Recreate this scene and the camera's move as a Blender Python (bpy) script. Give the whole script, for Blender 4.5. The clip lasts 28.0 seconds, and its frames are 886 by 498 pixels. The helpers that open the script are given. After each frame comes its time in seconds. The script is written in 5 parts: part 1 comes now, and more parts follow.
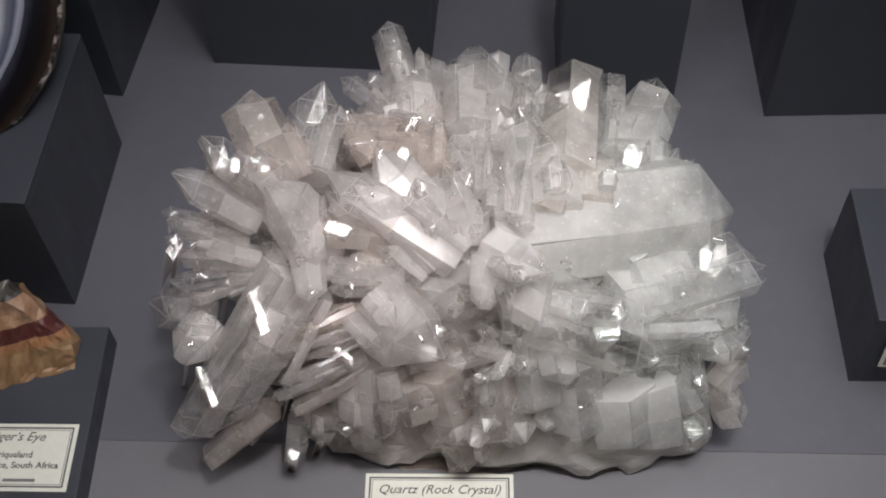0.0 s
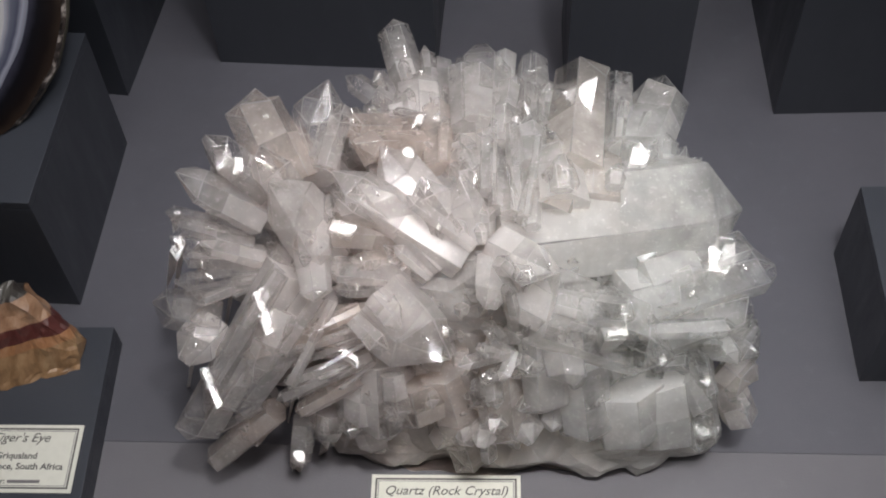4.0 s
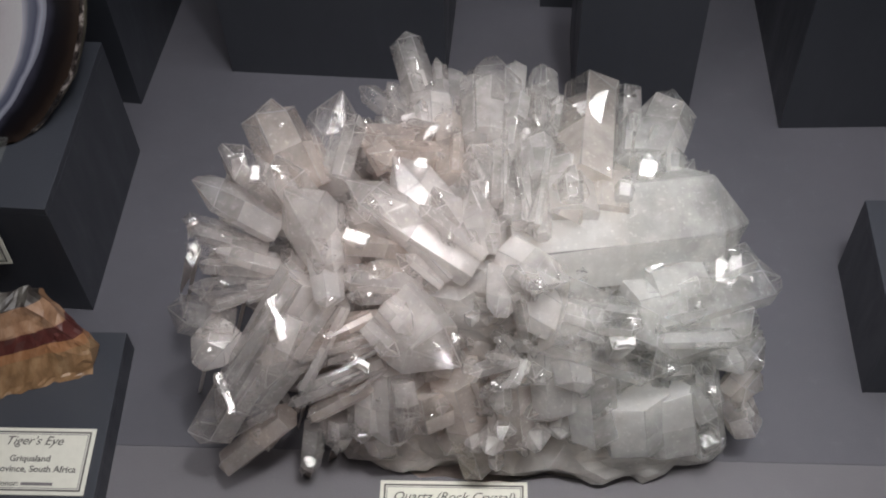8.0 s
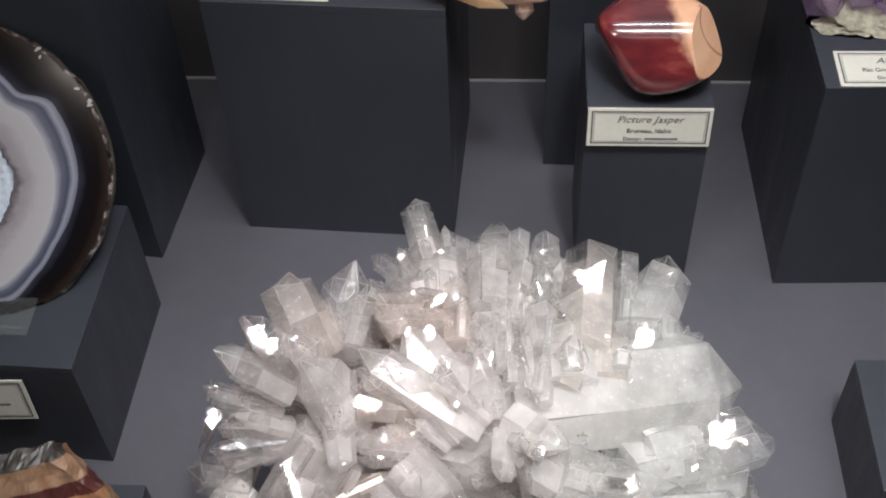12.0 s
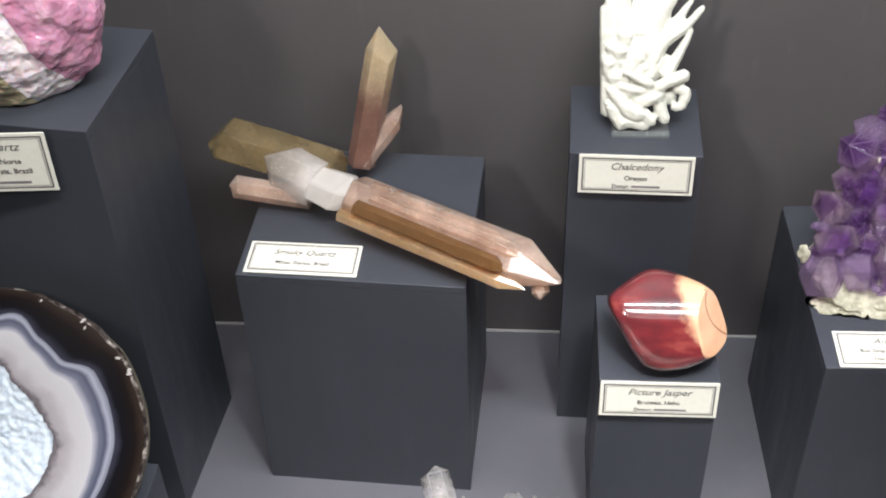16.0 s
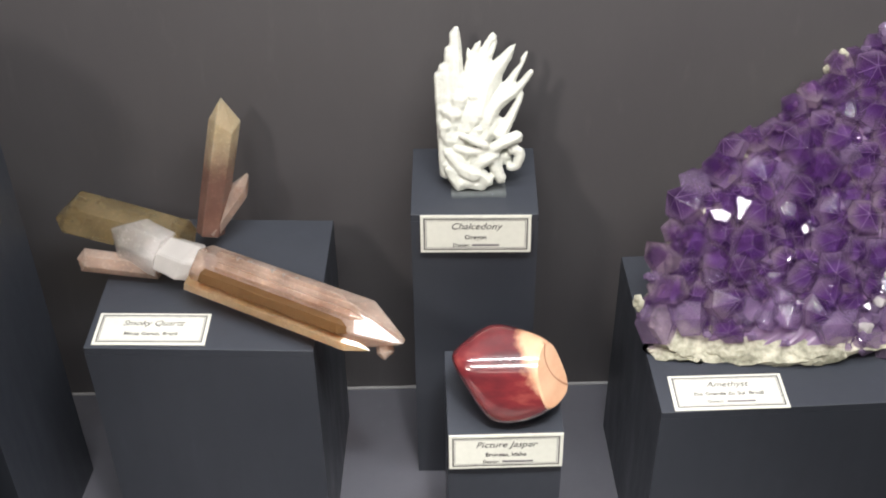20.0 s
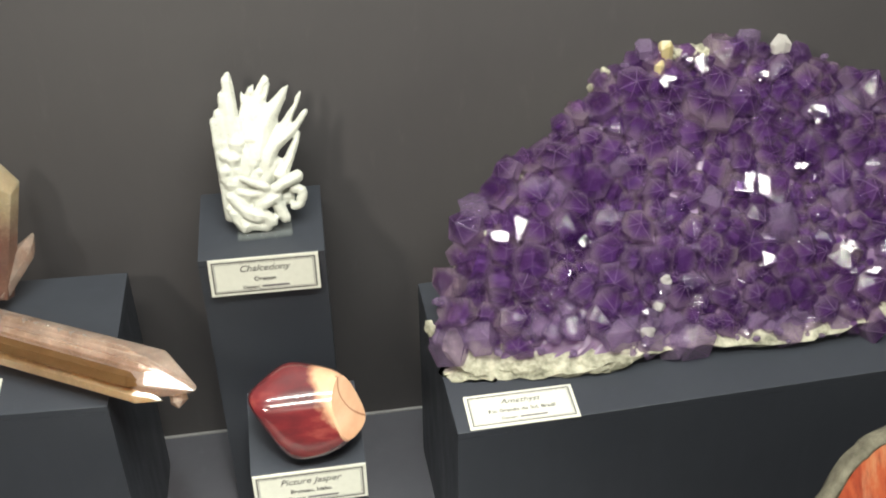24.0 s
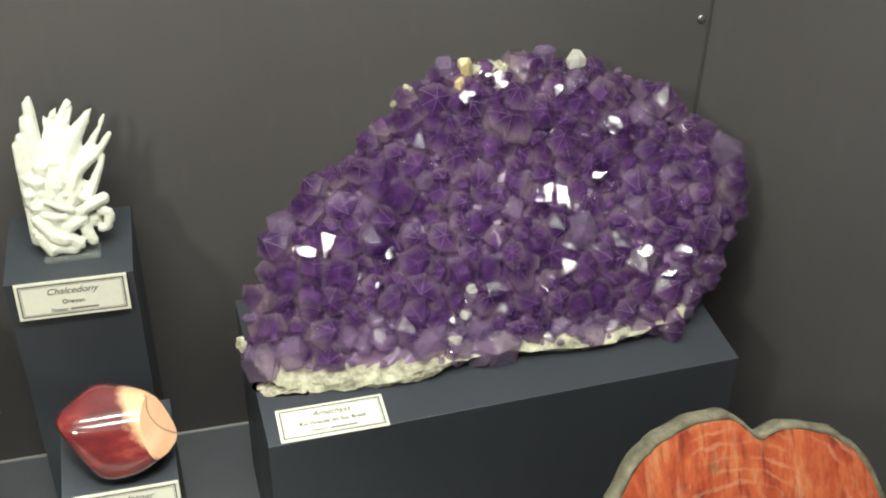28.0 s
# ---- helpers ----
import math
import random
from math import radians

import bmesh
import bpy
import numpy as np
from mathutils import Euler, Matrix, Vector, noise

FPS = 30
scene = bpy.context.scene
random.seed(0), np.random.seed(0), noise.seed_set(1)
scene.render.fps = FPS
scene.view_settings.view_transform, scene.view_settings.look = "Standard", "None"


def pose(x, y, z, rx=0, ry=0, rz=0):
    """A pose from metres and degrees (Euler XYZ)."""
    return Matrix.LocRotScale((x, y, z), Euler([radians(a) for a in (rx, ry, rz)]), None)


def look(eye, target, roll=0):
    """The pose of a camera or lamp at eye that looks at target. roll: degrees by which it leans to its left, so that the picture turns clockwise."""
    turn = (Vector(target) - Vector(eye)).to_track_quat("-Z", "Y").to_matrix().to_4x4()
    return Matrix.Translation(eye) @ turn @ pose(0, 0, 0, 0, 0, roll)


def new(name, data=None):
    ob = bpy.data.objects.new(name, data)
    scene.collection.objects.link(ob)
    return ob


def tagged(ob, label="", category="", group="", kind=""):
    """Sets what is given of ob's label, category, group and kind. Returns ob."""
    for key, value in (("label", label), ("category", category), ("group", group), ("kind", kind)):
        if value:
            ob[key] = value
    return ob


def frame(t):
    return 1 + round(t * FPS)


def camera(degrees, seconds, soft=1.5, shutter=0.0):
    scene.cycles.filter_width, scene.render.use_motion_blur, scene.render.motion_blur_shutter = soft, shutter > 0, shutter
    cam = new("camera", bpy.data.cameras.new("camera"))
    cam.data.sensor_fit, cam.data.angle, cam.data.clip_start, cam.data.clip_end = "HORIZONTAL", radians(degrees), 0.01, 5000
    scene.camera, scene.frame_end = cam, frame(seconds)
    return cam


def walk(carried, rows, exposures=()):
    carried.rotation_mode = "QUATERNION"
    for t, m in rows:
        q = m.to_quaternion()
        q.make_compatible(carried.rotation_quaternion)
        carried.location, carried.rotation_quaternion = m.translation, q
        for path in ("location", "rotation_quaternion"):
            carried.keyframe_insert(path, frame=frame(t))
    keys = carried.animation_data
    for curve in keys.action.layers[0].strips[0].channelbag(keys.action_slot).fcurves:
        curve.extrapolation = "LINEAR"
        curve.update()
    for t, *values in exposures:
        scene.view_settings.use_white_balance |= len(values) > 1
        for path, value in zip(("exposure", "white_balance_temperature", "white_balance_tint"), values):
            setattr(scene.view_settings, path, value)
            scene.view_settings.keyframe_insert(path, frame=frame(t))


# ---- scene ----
cam = camera(39.27, 28.0, soft=2.0)
PATH = [
    (0, 0.0222, -0.0032, 0.6521, 34.47, 1.50, 1.88),
    (0.5, 0.0230, -0.0038, 0.6511, 34.46, 1.47, 1.62),
    (1, 0.0238, -0.0016, 0.6506, 34.50, 1.48, 1.93),
    (1.5, 0.0240, 0.0021, 0.6485, 34.57, 1.59, 1.88),
    (2, 0.0238, 0.0010, 0.6470, 34.50, 1.51, 2.03),
    (2.5, 0.0243, 0.0030, 0.6487, 34.39, 1.75, 2.55),
    (3, 0.0261, 0.0014, 0.6480, 34.31, 2.13, 2.09),
    (3.5, 0.0240, 0.0003, 0.6478, 34.38, 1.95, 1.98),
    (5.5, 0.0239, -0.0010, 0.6484, 34.51, 1.86, 2.53),
    (6, 0.0254, -0.0006, 0.6471, 34.41, 1.99, 2.61),
    (6.5, 0.0251, -0.0026, 0.6488, 34.46, 1.77, 2.35),
    (7, 0.0249, -0.0024, 0.6499, 34.53, 1.88, 2.22),
    (7.5, 0.0217, -0.0044, 0.6537, 34.71, 1.65, 2.55),
    (8, 0.0189, -0.0065, 0.6556, 34.94, 1.64, 2.48),
    (8.5, 0.0190, -0.0068, 0.6562, 34.96, 1.94, 2.31),
    (9, 0.0220, -0.0051, 0.6545, 34.85, 1.99, 2.34),
    (9.5, 0.0222, -0.0037, 0.6537, 34.87, 1.99, 2.06),
    (10, 0.0213, -0.0050, 0.6586, 34.86, 1.90, 2.30),
    (10.5, 0.0227, -0.0063, 0.6656, 35.49, 2.27, 2.62),
    (11, 0.0248, -0.0074, 0.6774, 36.70, 2.51, 2.78),
    (11.5, 0.0215, -0.0121, 0.6903, 38.24, 2.05, 2.79),
    (12, 0.0207, -0.0040, 0.7024, 39.99, 1.88, 2.81),
    (12.5, 0.0161, 0.0044, 0.7178, 41.77, 1.81, 4.03),
    (13, 0.0083, 0.0080, 0.7308, 43.71, 1.91, 4.58),
    (13.5, 0.0099, 0.0104, 0.7424, 45.11, 1.97, 4.70),
    (15.5, 0.0194, 0.0111, 0.7652, 47.52, 1.95, 3.85),
    (16, 0.0160, 0.0087, 0.7729, 48.25, 1.67, 3.71),
    (16.5, 0.0158, 0.0081, 0.7787, 49.00, 1.53, 3.76),
    (17, 0.0176, 0.0043, 0.7834, 49.63, 1.45, 3.39),
    (17.5, 0.0238, 0.0016, 0.7862, 49.99, 1.44, 2.35),
    (18, 0.0305, 0.0007, 0.7880, 50.21, 1.47, 1.20),
    (18.5, 0.0393, 0.0016, 0.7899, 50.16, 1.56, 0.52),
    (19, 0.0454, 0.0005, 0.7896, 50.30, 1.12, 0.02),
    (19.5, 0.0496, 0.0011, 0.7914, 50.27, 0.66, -0.50),
    (20, 0.0557, 0.0004, 0.7927, 50.36, 0.52, -1.21),
    (20.5, 0.0646, 0.0007, 0.7931, 50.39, 0.60, -1.95),
    (21, 0.0745, 0.0004, 0.7932, 50.56, 0.67, -2.78),
    (21.5, 0.0814, 0.0010, 0.7944, 50.57, 0.30, -3.70),
    (23.5, 0.1104, -0.0126, 0.8027, 51.25, 0.55, -7.57),
    (24, 0.1186, -0.0122, 0.8054, 51.47, 0.83, -8.61),
    (24.5, 0.1257, -0.0163, 0.8087, 51.80, 0.99, -9.77),
    (25, 0.1326, -0.0211, 0.8113, 51.82, 0.81, -10.67),
    (25.5, 0.1384, -0.0263, 0.8123, 51.79, 0.74, -11.74),
    (26, 0.1477, -0.0301, 0.8139, 51.83, 0.59, -12.19),
    (26.5, 0.1521, -0.0279, 0.8154, 51.96, -0.04, -12.64),
    (27, 0.1637, -0.0296, 0.8166, 52.12, -0.17, -13.17),
    (27.5, 0.1694, -0.0337, 0.8186, 52.01, -0.59, -13.68),
    (28, 0.1718, -0.0367, 0.8212, 51.89, -1.02, -13.75),
]
EXPOSURES = [(0.0, -1.54, 6450, 11), (10.5, -1.54, 6450, 11), (12.0, -1.18, 6400, 11), (12.6, -0.72, 6350, 10), (13.2, -0.36, 6250, 10), (16.0, -0.12, 6400, 9), (21.0, -0.26, 6550, 8), (24.0, -0.24, 6850, 0), (28.0, -0.24, 7000, -5)]
walk(cam, [(t, pose(x, y, z, rx, ry, rz)) for t, x, y, z, rx, ry, rz in PATH], EXPOSURES)

# ---- world and lights ----
world = bpy.data.worlds.new("world")
scene.world = world
world.use_nodes = True
world.node_tree.nodes["Background"].inputs[0].default_value = (0.75, 0.8, 0.9, 1)
world.node_tree.nodes["Background"].inputs[1].default_value = 0.25


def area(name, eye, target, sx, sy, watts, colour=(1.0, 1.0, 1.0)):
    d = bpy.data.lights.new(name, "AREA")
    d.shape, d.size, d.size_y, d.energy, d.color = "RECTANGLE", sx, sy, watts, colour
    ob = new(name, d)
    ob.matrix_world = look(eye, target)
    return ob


area("case_panel_lamp_front", (0.20, 0.165, 1.235), (0.18, 0.38, 0.0), 0.92, 0.12, 20.0, (1.0, 0.97, 0.94))
area("case_panel_lamp_rear", (0.12, 0.55, 1.235), (0.12, 0.54, 0.0), 0.70, 0.05, 8.0, (0.97, 0.98, 1.0))
# narrow spot added to brighten the front of the quartz cluster
spot = area("case_spot_lamp", (0.16, 0.11, 1.15), (0.03, 0.36, 0.06), 0.07, 0.07, 1.5, (1.0, 0.97, 0.94))
spot.data.spread = radians(38)
spot = area("gallery_spot_lamp", (-0.75, -0.55, 1.45), (0.20, 0.75, 0.45), 0.17, 0.17, 1.35, (1.0, 0.90, 0.82))
spot.data.spread = radians(46)
# unseen room lamp, added as soft fill from the front
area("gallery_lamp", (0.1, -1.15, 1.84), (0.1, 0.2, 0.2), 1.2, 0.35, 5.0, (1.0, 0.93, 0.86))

scene.cycles.transparent_max_bounces, scene.cycles.transmission_bounces, scene.cycles.max_bounces = 40, 16, 16
scene.cycles.diffuse_bounces = 8

# ---- materials ----


def nodes_of(name):
    m = bpy.data.materials.new(name)
    m.use_nodes = True
    t = m.node_tree
    return m, t.nodes, t.links, t.nodes["Principled BSDF"]


def noise_node(n, l, scale, detail=4.0, rough=0.55, coord="Object", stretch=(1, 1, 1)):
    tc = n.new("ShaderNodeTexCoord")
    mp = n.new("ShaderNodeMapping")
    mp.inputs["Scale"].default_value = stretch
    tx = n.new("ShaderNodeTexNoise")
    tx.inputs["Scale"].default_value, tx.inputs["Detail"].default_value, tx.inputs["Roughness"].default_value = scale, detail, rough
    l.new(tc.outputs[coord], mp.inputs[0])
    l.new(mp.outputs[0], tx.inputs["Vector"])
    return tx.outputs["Fac"]


def ramp(n, l, fac, *stops):
    r = n.new("ShaderNodeValToRGB")
    while len(r.color_ramp.elements) < len(stops):
        r.color_ramp.elements.new(0.5)
    for e, (p, c) in zip(r.color_ramp.elements, stops):
        e.position, e.color = p, (*c, 1)
    l.new(fac, r.inputs[0])
    return r.outputs[0]


def mixed(n, l, fac, a, b, kind="MIX"):
    m = n.new("ShaderNodeMix")
    m.data_type, m.blend_type = "RGBA", kind
    for socket, v in ((m.inputs[0], fac), (m.inputs[6], a), (m.inputs[7], b)):
        if isinstance(v, (int, float)):
            socket.default_value = v
        elif isinstance(v, tuple):
            socket.default_value = (*v, 1)
        else:
            l.new(v, socket)
    return m.outputs[2]


def bump(n, l, bsdf, height, strength, distance=0.001):
    b = n.new("ShaderNodeBump")
    b.inputs["Strength"].default_value, b.inputs["Distance"].default_value = strength, distance
    l.new(height, b.inputs["Height"])
    l.new(b.outputs[0], bsdf.inputs["Normal"])


def math_node(n, l, kind, a, b):
    m = n.new("ShaderNodeMath")
    m.operation = kind
    for socket, v in zip(m.inputs, (a, b)):
        if isinstance(v, (int, float)):
            socket.default_value = v
        else:
            l.new(v, socket)
    return m.outputs[0]


def paint(name, low, high, rough=0.5, grain=900.0, blotch=9.0):
    """Flat emulsion on board: soft blotches, roller stipple, faint scuffs."""
    m, n, l, p = nodes_of(name)
    big = noise_node(n, l, blotch, 5)
    small = noise_node(n, l, grain, 2)
    scuff = noise_node(n, l, 60, 6, 0.7, stretch=(1, 1, 0.25))
    c = ramp(n, l, big, (0.3, low), (0.7, high))
    c = mixed(n, l, ramp(n, l, scuff, (0.60, (0, 0, 0)), (0.80, (0.35, 0.35, 0.35))), c, tuple(min(1.0, v * 1.5) for v in high))
    l.new(c, p.inputs["Base Color"])
    l.new(ramp(n, l, scuff, (0.3, (rough + 0.1,) * 3), (0.75, (rough - 0.08,) * 3)), p.inputs["Roughness"])
    bump(n, l, p, small, 0.18, 0.0006)
    return m


PLINTH = paint("plinth_paint", (0.0325, 0.0365, 0.0475), (0.039, 0.0435, 0.0555), 0.42)
FLOOR = paint("floor_paint", (0.074, 0.074, 0.090), (0.088, 0.087, 0.105), 0.55)
# paler floor colour with the band of light at the case front painted in
LIGHT_BAND = paint("light_band_paint", (0.112, 0.108, 0.122), (0.130, 0.126, 0.140), 0.55)
WALL = paint("wall_paint", (0.076, 0.071, 0.076), (0.088, 0.083, 0.087), 0.50, blotch=4.0)
GALLERY = paint("gallery_paint", (0.30, 0.28, 0.26), (0.36, 0.34, 0.31), 0.7)
CARPET = paint("gallery_carpet", (0.05, 0.045, 0.045), (0.08, 0.07, 0.07), 0.95, 300.0)


def plain(name, colour, rough=0.6, metal=0.0):
    m, n, l, p = nodes_of(name)
    c = mixed(n, l, noise_node(n, l, 220, 4), tuple(v * 0.9 for v in colour), tuple(min(1, v * 1.06) for v in colour))
    l.new(c, p.inputs["Base Color"])
    p.inputs["Roughness"].default_value, p.inputs["Metallic"].default_value = rough, metal
    return m


PAPER = plain("card_paper", (0.64, 0.64, 0.575), 0.75)
INK = plain("card_ink", (0.085, 0.08, 0.08), 0.7)
GREY_INK = plain("faded_ink", (0.16, 0.15, 0.16), 0.7)
STEEL = plain("screw_steel", (0.45, 0.45, 0.44), 0.35, 1.0)


def crystal_material(name, tint, milk, clear_tip, rough=0.03, veil=(0.45, 0.75), deep=None, see=0.88, stripes=None, soak=0.0, root=None, sheen=1.6):
    """Rock crystal: clear stone with milky veils, milkier towards its root (the v of its own map runs root to tip)."""
    m, n, l, p = nodes_of(name)
    n.remove(p)
    out = n["Material Output"]
    tc = n.new("ShaderNodeTexCoord")
    sep = n.new("ShaderNodeSeparateXYZ")
    l.new(tc.outputs["UV"], sep.inputs[0])
    info = n.new("ShaderNodeObjectInfo")

    def mix(fac, one, two):
        s = n.new("ShaderNodeMixShader")
        if isinstance(fac, float):
            s.inputs[0].default_value = fac
        else:
            l.new(fac, s.inputs[0])
        l.new(one.outputs[0], s.inputs[1])
        l.new(two.outputs[0], s.inputs[2])
        return s

    # growth striations across the prism, and fine etching
    wave = n.new("ShaderNodeTexWave")
    wave.bands_direction = "Y"
    wave.inputs["Scale"].default_value, wave.inputs["Distortion"].default_value, wave.inputs["Detail"].default_value = 5.0, 6.0, 3.0
    l.new(tc.outputs["UV"], wave.inputs["Vector"])
    h = math_node(n, l, "ADD", math_node(n, l, "MULTIPLY", wave.outputs["Fac"], 0.30), math_node(n, l, "ADD", noise_node(n, l, 150, 5, 0.6), math_node(n, l, "MULTIPLY", noise_node(n, l, 45, 2, 0.5), 1.6)))
    relief = n.new("ShaderNodeBump")
    relief.inputs["Strength"].default_value, relief.inputs["Distance"].default_value = 0.12, 0.0006
    l.new(h, relief.inputs["Height"])

    thru, bend, shine = n.new("ShaderNodeBsdfTransparent"), n.new("ShaderNodeBsdfRefraction"), n.new("ShaderNodeBsdfGlossy")
    dif, trl = n.new("ShaderNodeBsdfDiffuse"), n.new("ShaderNodeBsdfTranslucent")
    if stripes:
        hue = ramp(n, l, noise_node(n, l, 5, 2, 0.5, "UV", (2.2, 0.16, 1.0)), (0.36, stripes), (0.58, tint))
        l.new(hue, thru.inputs["Color"])
        l.new(hue, bend.inputs["Color"])
    thru.inputs["Color"].default_value = bend.inputs["Color"].default_value = (*tint, 1)
    bend.inputs["IOR"].default_value, bend.inputs["Roughness"].default_value = 1.45, 0.02
    shine.inputs["Roughness"].default_value = rough
    pale = mixed(n, l, noise_node(n, l, 60, 5), tuple(v * 0.84 for v in (deep or tint)), tuple(min(1.0, v * 1.04) for v in (deep or tint)))
    if root:
        rise = ramp(n, l, math_node(n, l, "ADD", sep.outputs[1], math_node(n, l, "MULTIPLY", math_node(n, l, "SUBTRACT", noise_node(n, l, 120, 3), 0.5), 0.25)), (0.42, (0, 0, 0)), (0.72, (1, 1, 1)))
        pale = mixed(n, l, rise, root, pale)
        body = mixed(n, l, rise, tuple(0.5 + v / 2 for v in root), tint)
        l.new(body, thru.inputs["Color"])
        l.new(body, bend.inputs["Color"])
    for s in (dif, trl):
        l.new(pale, s.inputs["Color"])
    for s in (bend, shine):
        l.new(relief.outputs[0], s.inputs["Normal"])
    glass = mix(see, bend, thru)
    milkstone = mix(0.6, dif, trl)
    if soak:
        sss = n.new("ShaderNodeSubsurfaceScattering")
        sss.inputs["Scale"].default_value, sss.inputs["Radius"].default_value = soak, (1.0, 0.9, 0.8)
        l.new(pale, sss.inputs["Color"])
        milkstone = mix(0.70, milkstone, sss)
    cloud = noise_node(n, l, 38, 3, 0.5)
    fleck = ramp(n, l, noise_node(n, l, 420, 3, 0.6), (0.55, (0, 0, 0)), (0.75, (1, 1, 1)))
    f = math_node(n, l, "ADD", math_node(n, l, "MULTIPLY", sep.outputs[1], -clear_tip), milk)
    f = math_node(n, l, "ADD", f, math_node(n, l, "MULTIPLY", math_node(n, l, "SUBTRACT", cloud, 0.5), 0.55))
    f = math_node(n, l, "ADD", f, math_node(n, l, "MULTIPLY", fleck, 0.12))
    f = math_node(n, l, "ADD", f, math_node(n, l, "MULTIPLY", math_node(n, l, "SUBTRACT", info.outputs["Random"], 0.5), 0.16))
    clamp = n.new("ShaderNodeClamp")
    clamp.inputs[1].default_value, clamp.inputs[2].default_value = 0.05, 0.95
    l.new(f, clamp.inputs[0])
    fr = n.new("ShaderNodeFresnel")
    fr.inputs[0].default_value = sheen
    l.new(relief.outputs[0], fr.inputs["Normal"])
    stone = mix(math_node(n, l, "MINIMUM", fr.outputs[0], 0.30), mix(clamp.outputs[0], glass, milkstone), shine)
    l.new(stone.outputs[0], out.inputs[0])
    return m


def quartz(name, milk, clear_tip, pink, cool, frost=0.3, glow=0.45, rough=0.02):
    """Rock crystal for the cluster: a clear refracting tip that clouds over towards its root, rosy on one flank and greenish white on the other."""
    m, n, l, p = nodes_of(name)
    n.remove(p)
    out = n["Material Output"]
    tc = n.new("ShaderNodeTexCoord")
    sep, place = n.new("ShaderNodeSeparateXYZ"), n.new("ShaderNodeSeparateXYZ")
    l.new(tc.outputs["UV"], sep.inputs[0])
    l.new(tc.outputs["Object"], place.inputs[0])
    info = n.new("ShaderNodeObjectInfo")

    def mix(fac, one, two):
        s = n.new("ShaderNodeMixShader")
        if isinstance(fac, float):
            s.inputs[0].default_value = fac
        else:
            l.new(fac, s.inputs[0])
        l.new(one.outputs[0], s.inputs[1])
        l.new(two.outputs[0], s.inputs[2])
        return s

    wave = n.new("ShaderNodeTexWave")
    wave.bands_direction = "Y"
    wave.inputs["Scale"].default_value, wave.inputs["Distortion"].default_value, wave.inputs["Detail"].default_value = 5.0, 6.0, 3.0
    l.new(tc.outputs["UV"], wave.inputs["Vector"])
    h = math_node(n, l, "ADD", math_node(n, l, "MULTIPLY", wave.outputs["Fac"], 0.25), math_node(n, l, "ADD", noise_node(n, l, 150, 5, 0.6), math_node(n, l, "MULTIPLY", noise_node(n, l, 45, 2, 0.5), 1.8)))
    relief = n.new("ShaderNodeBump")
    relief.inputs["Strength"].default_value, relief.inputs["Distance"].default_value = 0.14, 0.0006
    l.new(h, relief.inputs["Height"])
    drift = math_node(n, l, "ADD", math_node(n, l, "MULTIPLY", place.outputs[0], 6.0), math_node(n, l, "ADD", math_node(n, l, "MULTIPLY", noise_node(n, l, 16, 3), 0.6), 0.0))
    hue = ramp(n, l, drift, (0.10, pink), (0.75, cool))
    pale = mixed(n, l, noise_node(n, l, 90, 5), mixed(n, l, 0.12, hue, (0.3, 0.26, 0.24)), hue)
    thru, dif, shine = n.new("ShaderNodeBsdfTransparent"), n.new("ShaderNodeBsdfDiffuse"), n.new("ShaderNodeBsdfGlossy")
    trl, sss = n.new("ShaderNodeBsdfTranslucent"), n.new("ShaderNodeSubsurfaceScattering")
    tint = mixed(n, l, 0.93, hue, (1.0, 1.0, 1.0))
    l.new(tint, thru.inputs["Color"])
    for s in (dif, trl, sss):
        l.new(pale, s.inputs["Color"])
    l.new(relief.outputs[0], shine.inputs["Normal"])
    shine.inputs["Roughness"].default_value = rough
    sss.inputs["Scale"].default_value, sss.inputs["Radius"].default_value = 0.03, (1.0, 0.95, 0.9)
    cloudy = mix(glow, mix(0.85, dif, trl), sss)
    # milky at the root, with veils and flecks drifting through the clear part
    f = math_node(n, l, "SUBTRACT", milk, math_node(n, l, "MULTIPLY", sep.outputs[1], clear_tip))
    veil = ramp(n, l, noise_node(n, l, 55, 4, 0.6), (0.42, (0, 0, 0)), (0.68, (1, 1, 1)))
    f = math_node(n, l, "ADD", f, math_node(n, l, "MULTIPLY", veil, 0.16))
    f = math_node(n, l, "ADD", f, math_node(n, l, "MULTIPLY", ramp(n, l, noise_node(n, l, 420, 3, 0.6), (0.58, (0, 0, 0)), (0.72, (1, 1, 1))), 0.16))
    f = math_node(n, l, "ADD", f, math_node(n, l, "MULTIPLY", math_node(n, l, "SUBTRACT", info.outputs["Random"], 0.5), 0.12))
    # each face etched more or less than the next
    f = math_node(n, l, "ADD", f, math_node(n, l, "MULTIPLY", math_node(n, l, "SUBTRACT", sep.outputs[0], 0.5), frost))
    clamp = n.new("ShaderNodeClamp")
    clamp.inputs[1].default_value, clamp.inputs[2].default_value = 0.02, 0.96
    l.new(f, clamp.inputs[0])
    fr = n.new("ShaderNodeFresnel")
    fr.inputs[0].default_value = 1.6
    l.new(relief.outputs[0], fr.inputs["Normal"])
    stone = mix(math_node(n, l, "MINIMUM", fr.outputs[0], 0.27), mix(clamp.outputs[0], thru, cloudy), shine)
    l.new(stone.outputs[0], out.inputs[0])
    return m


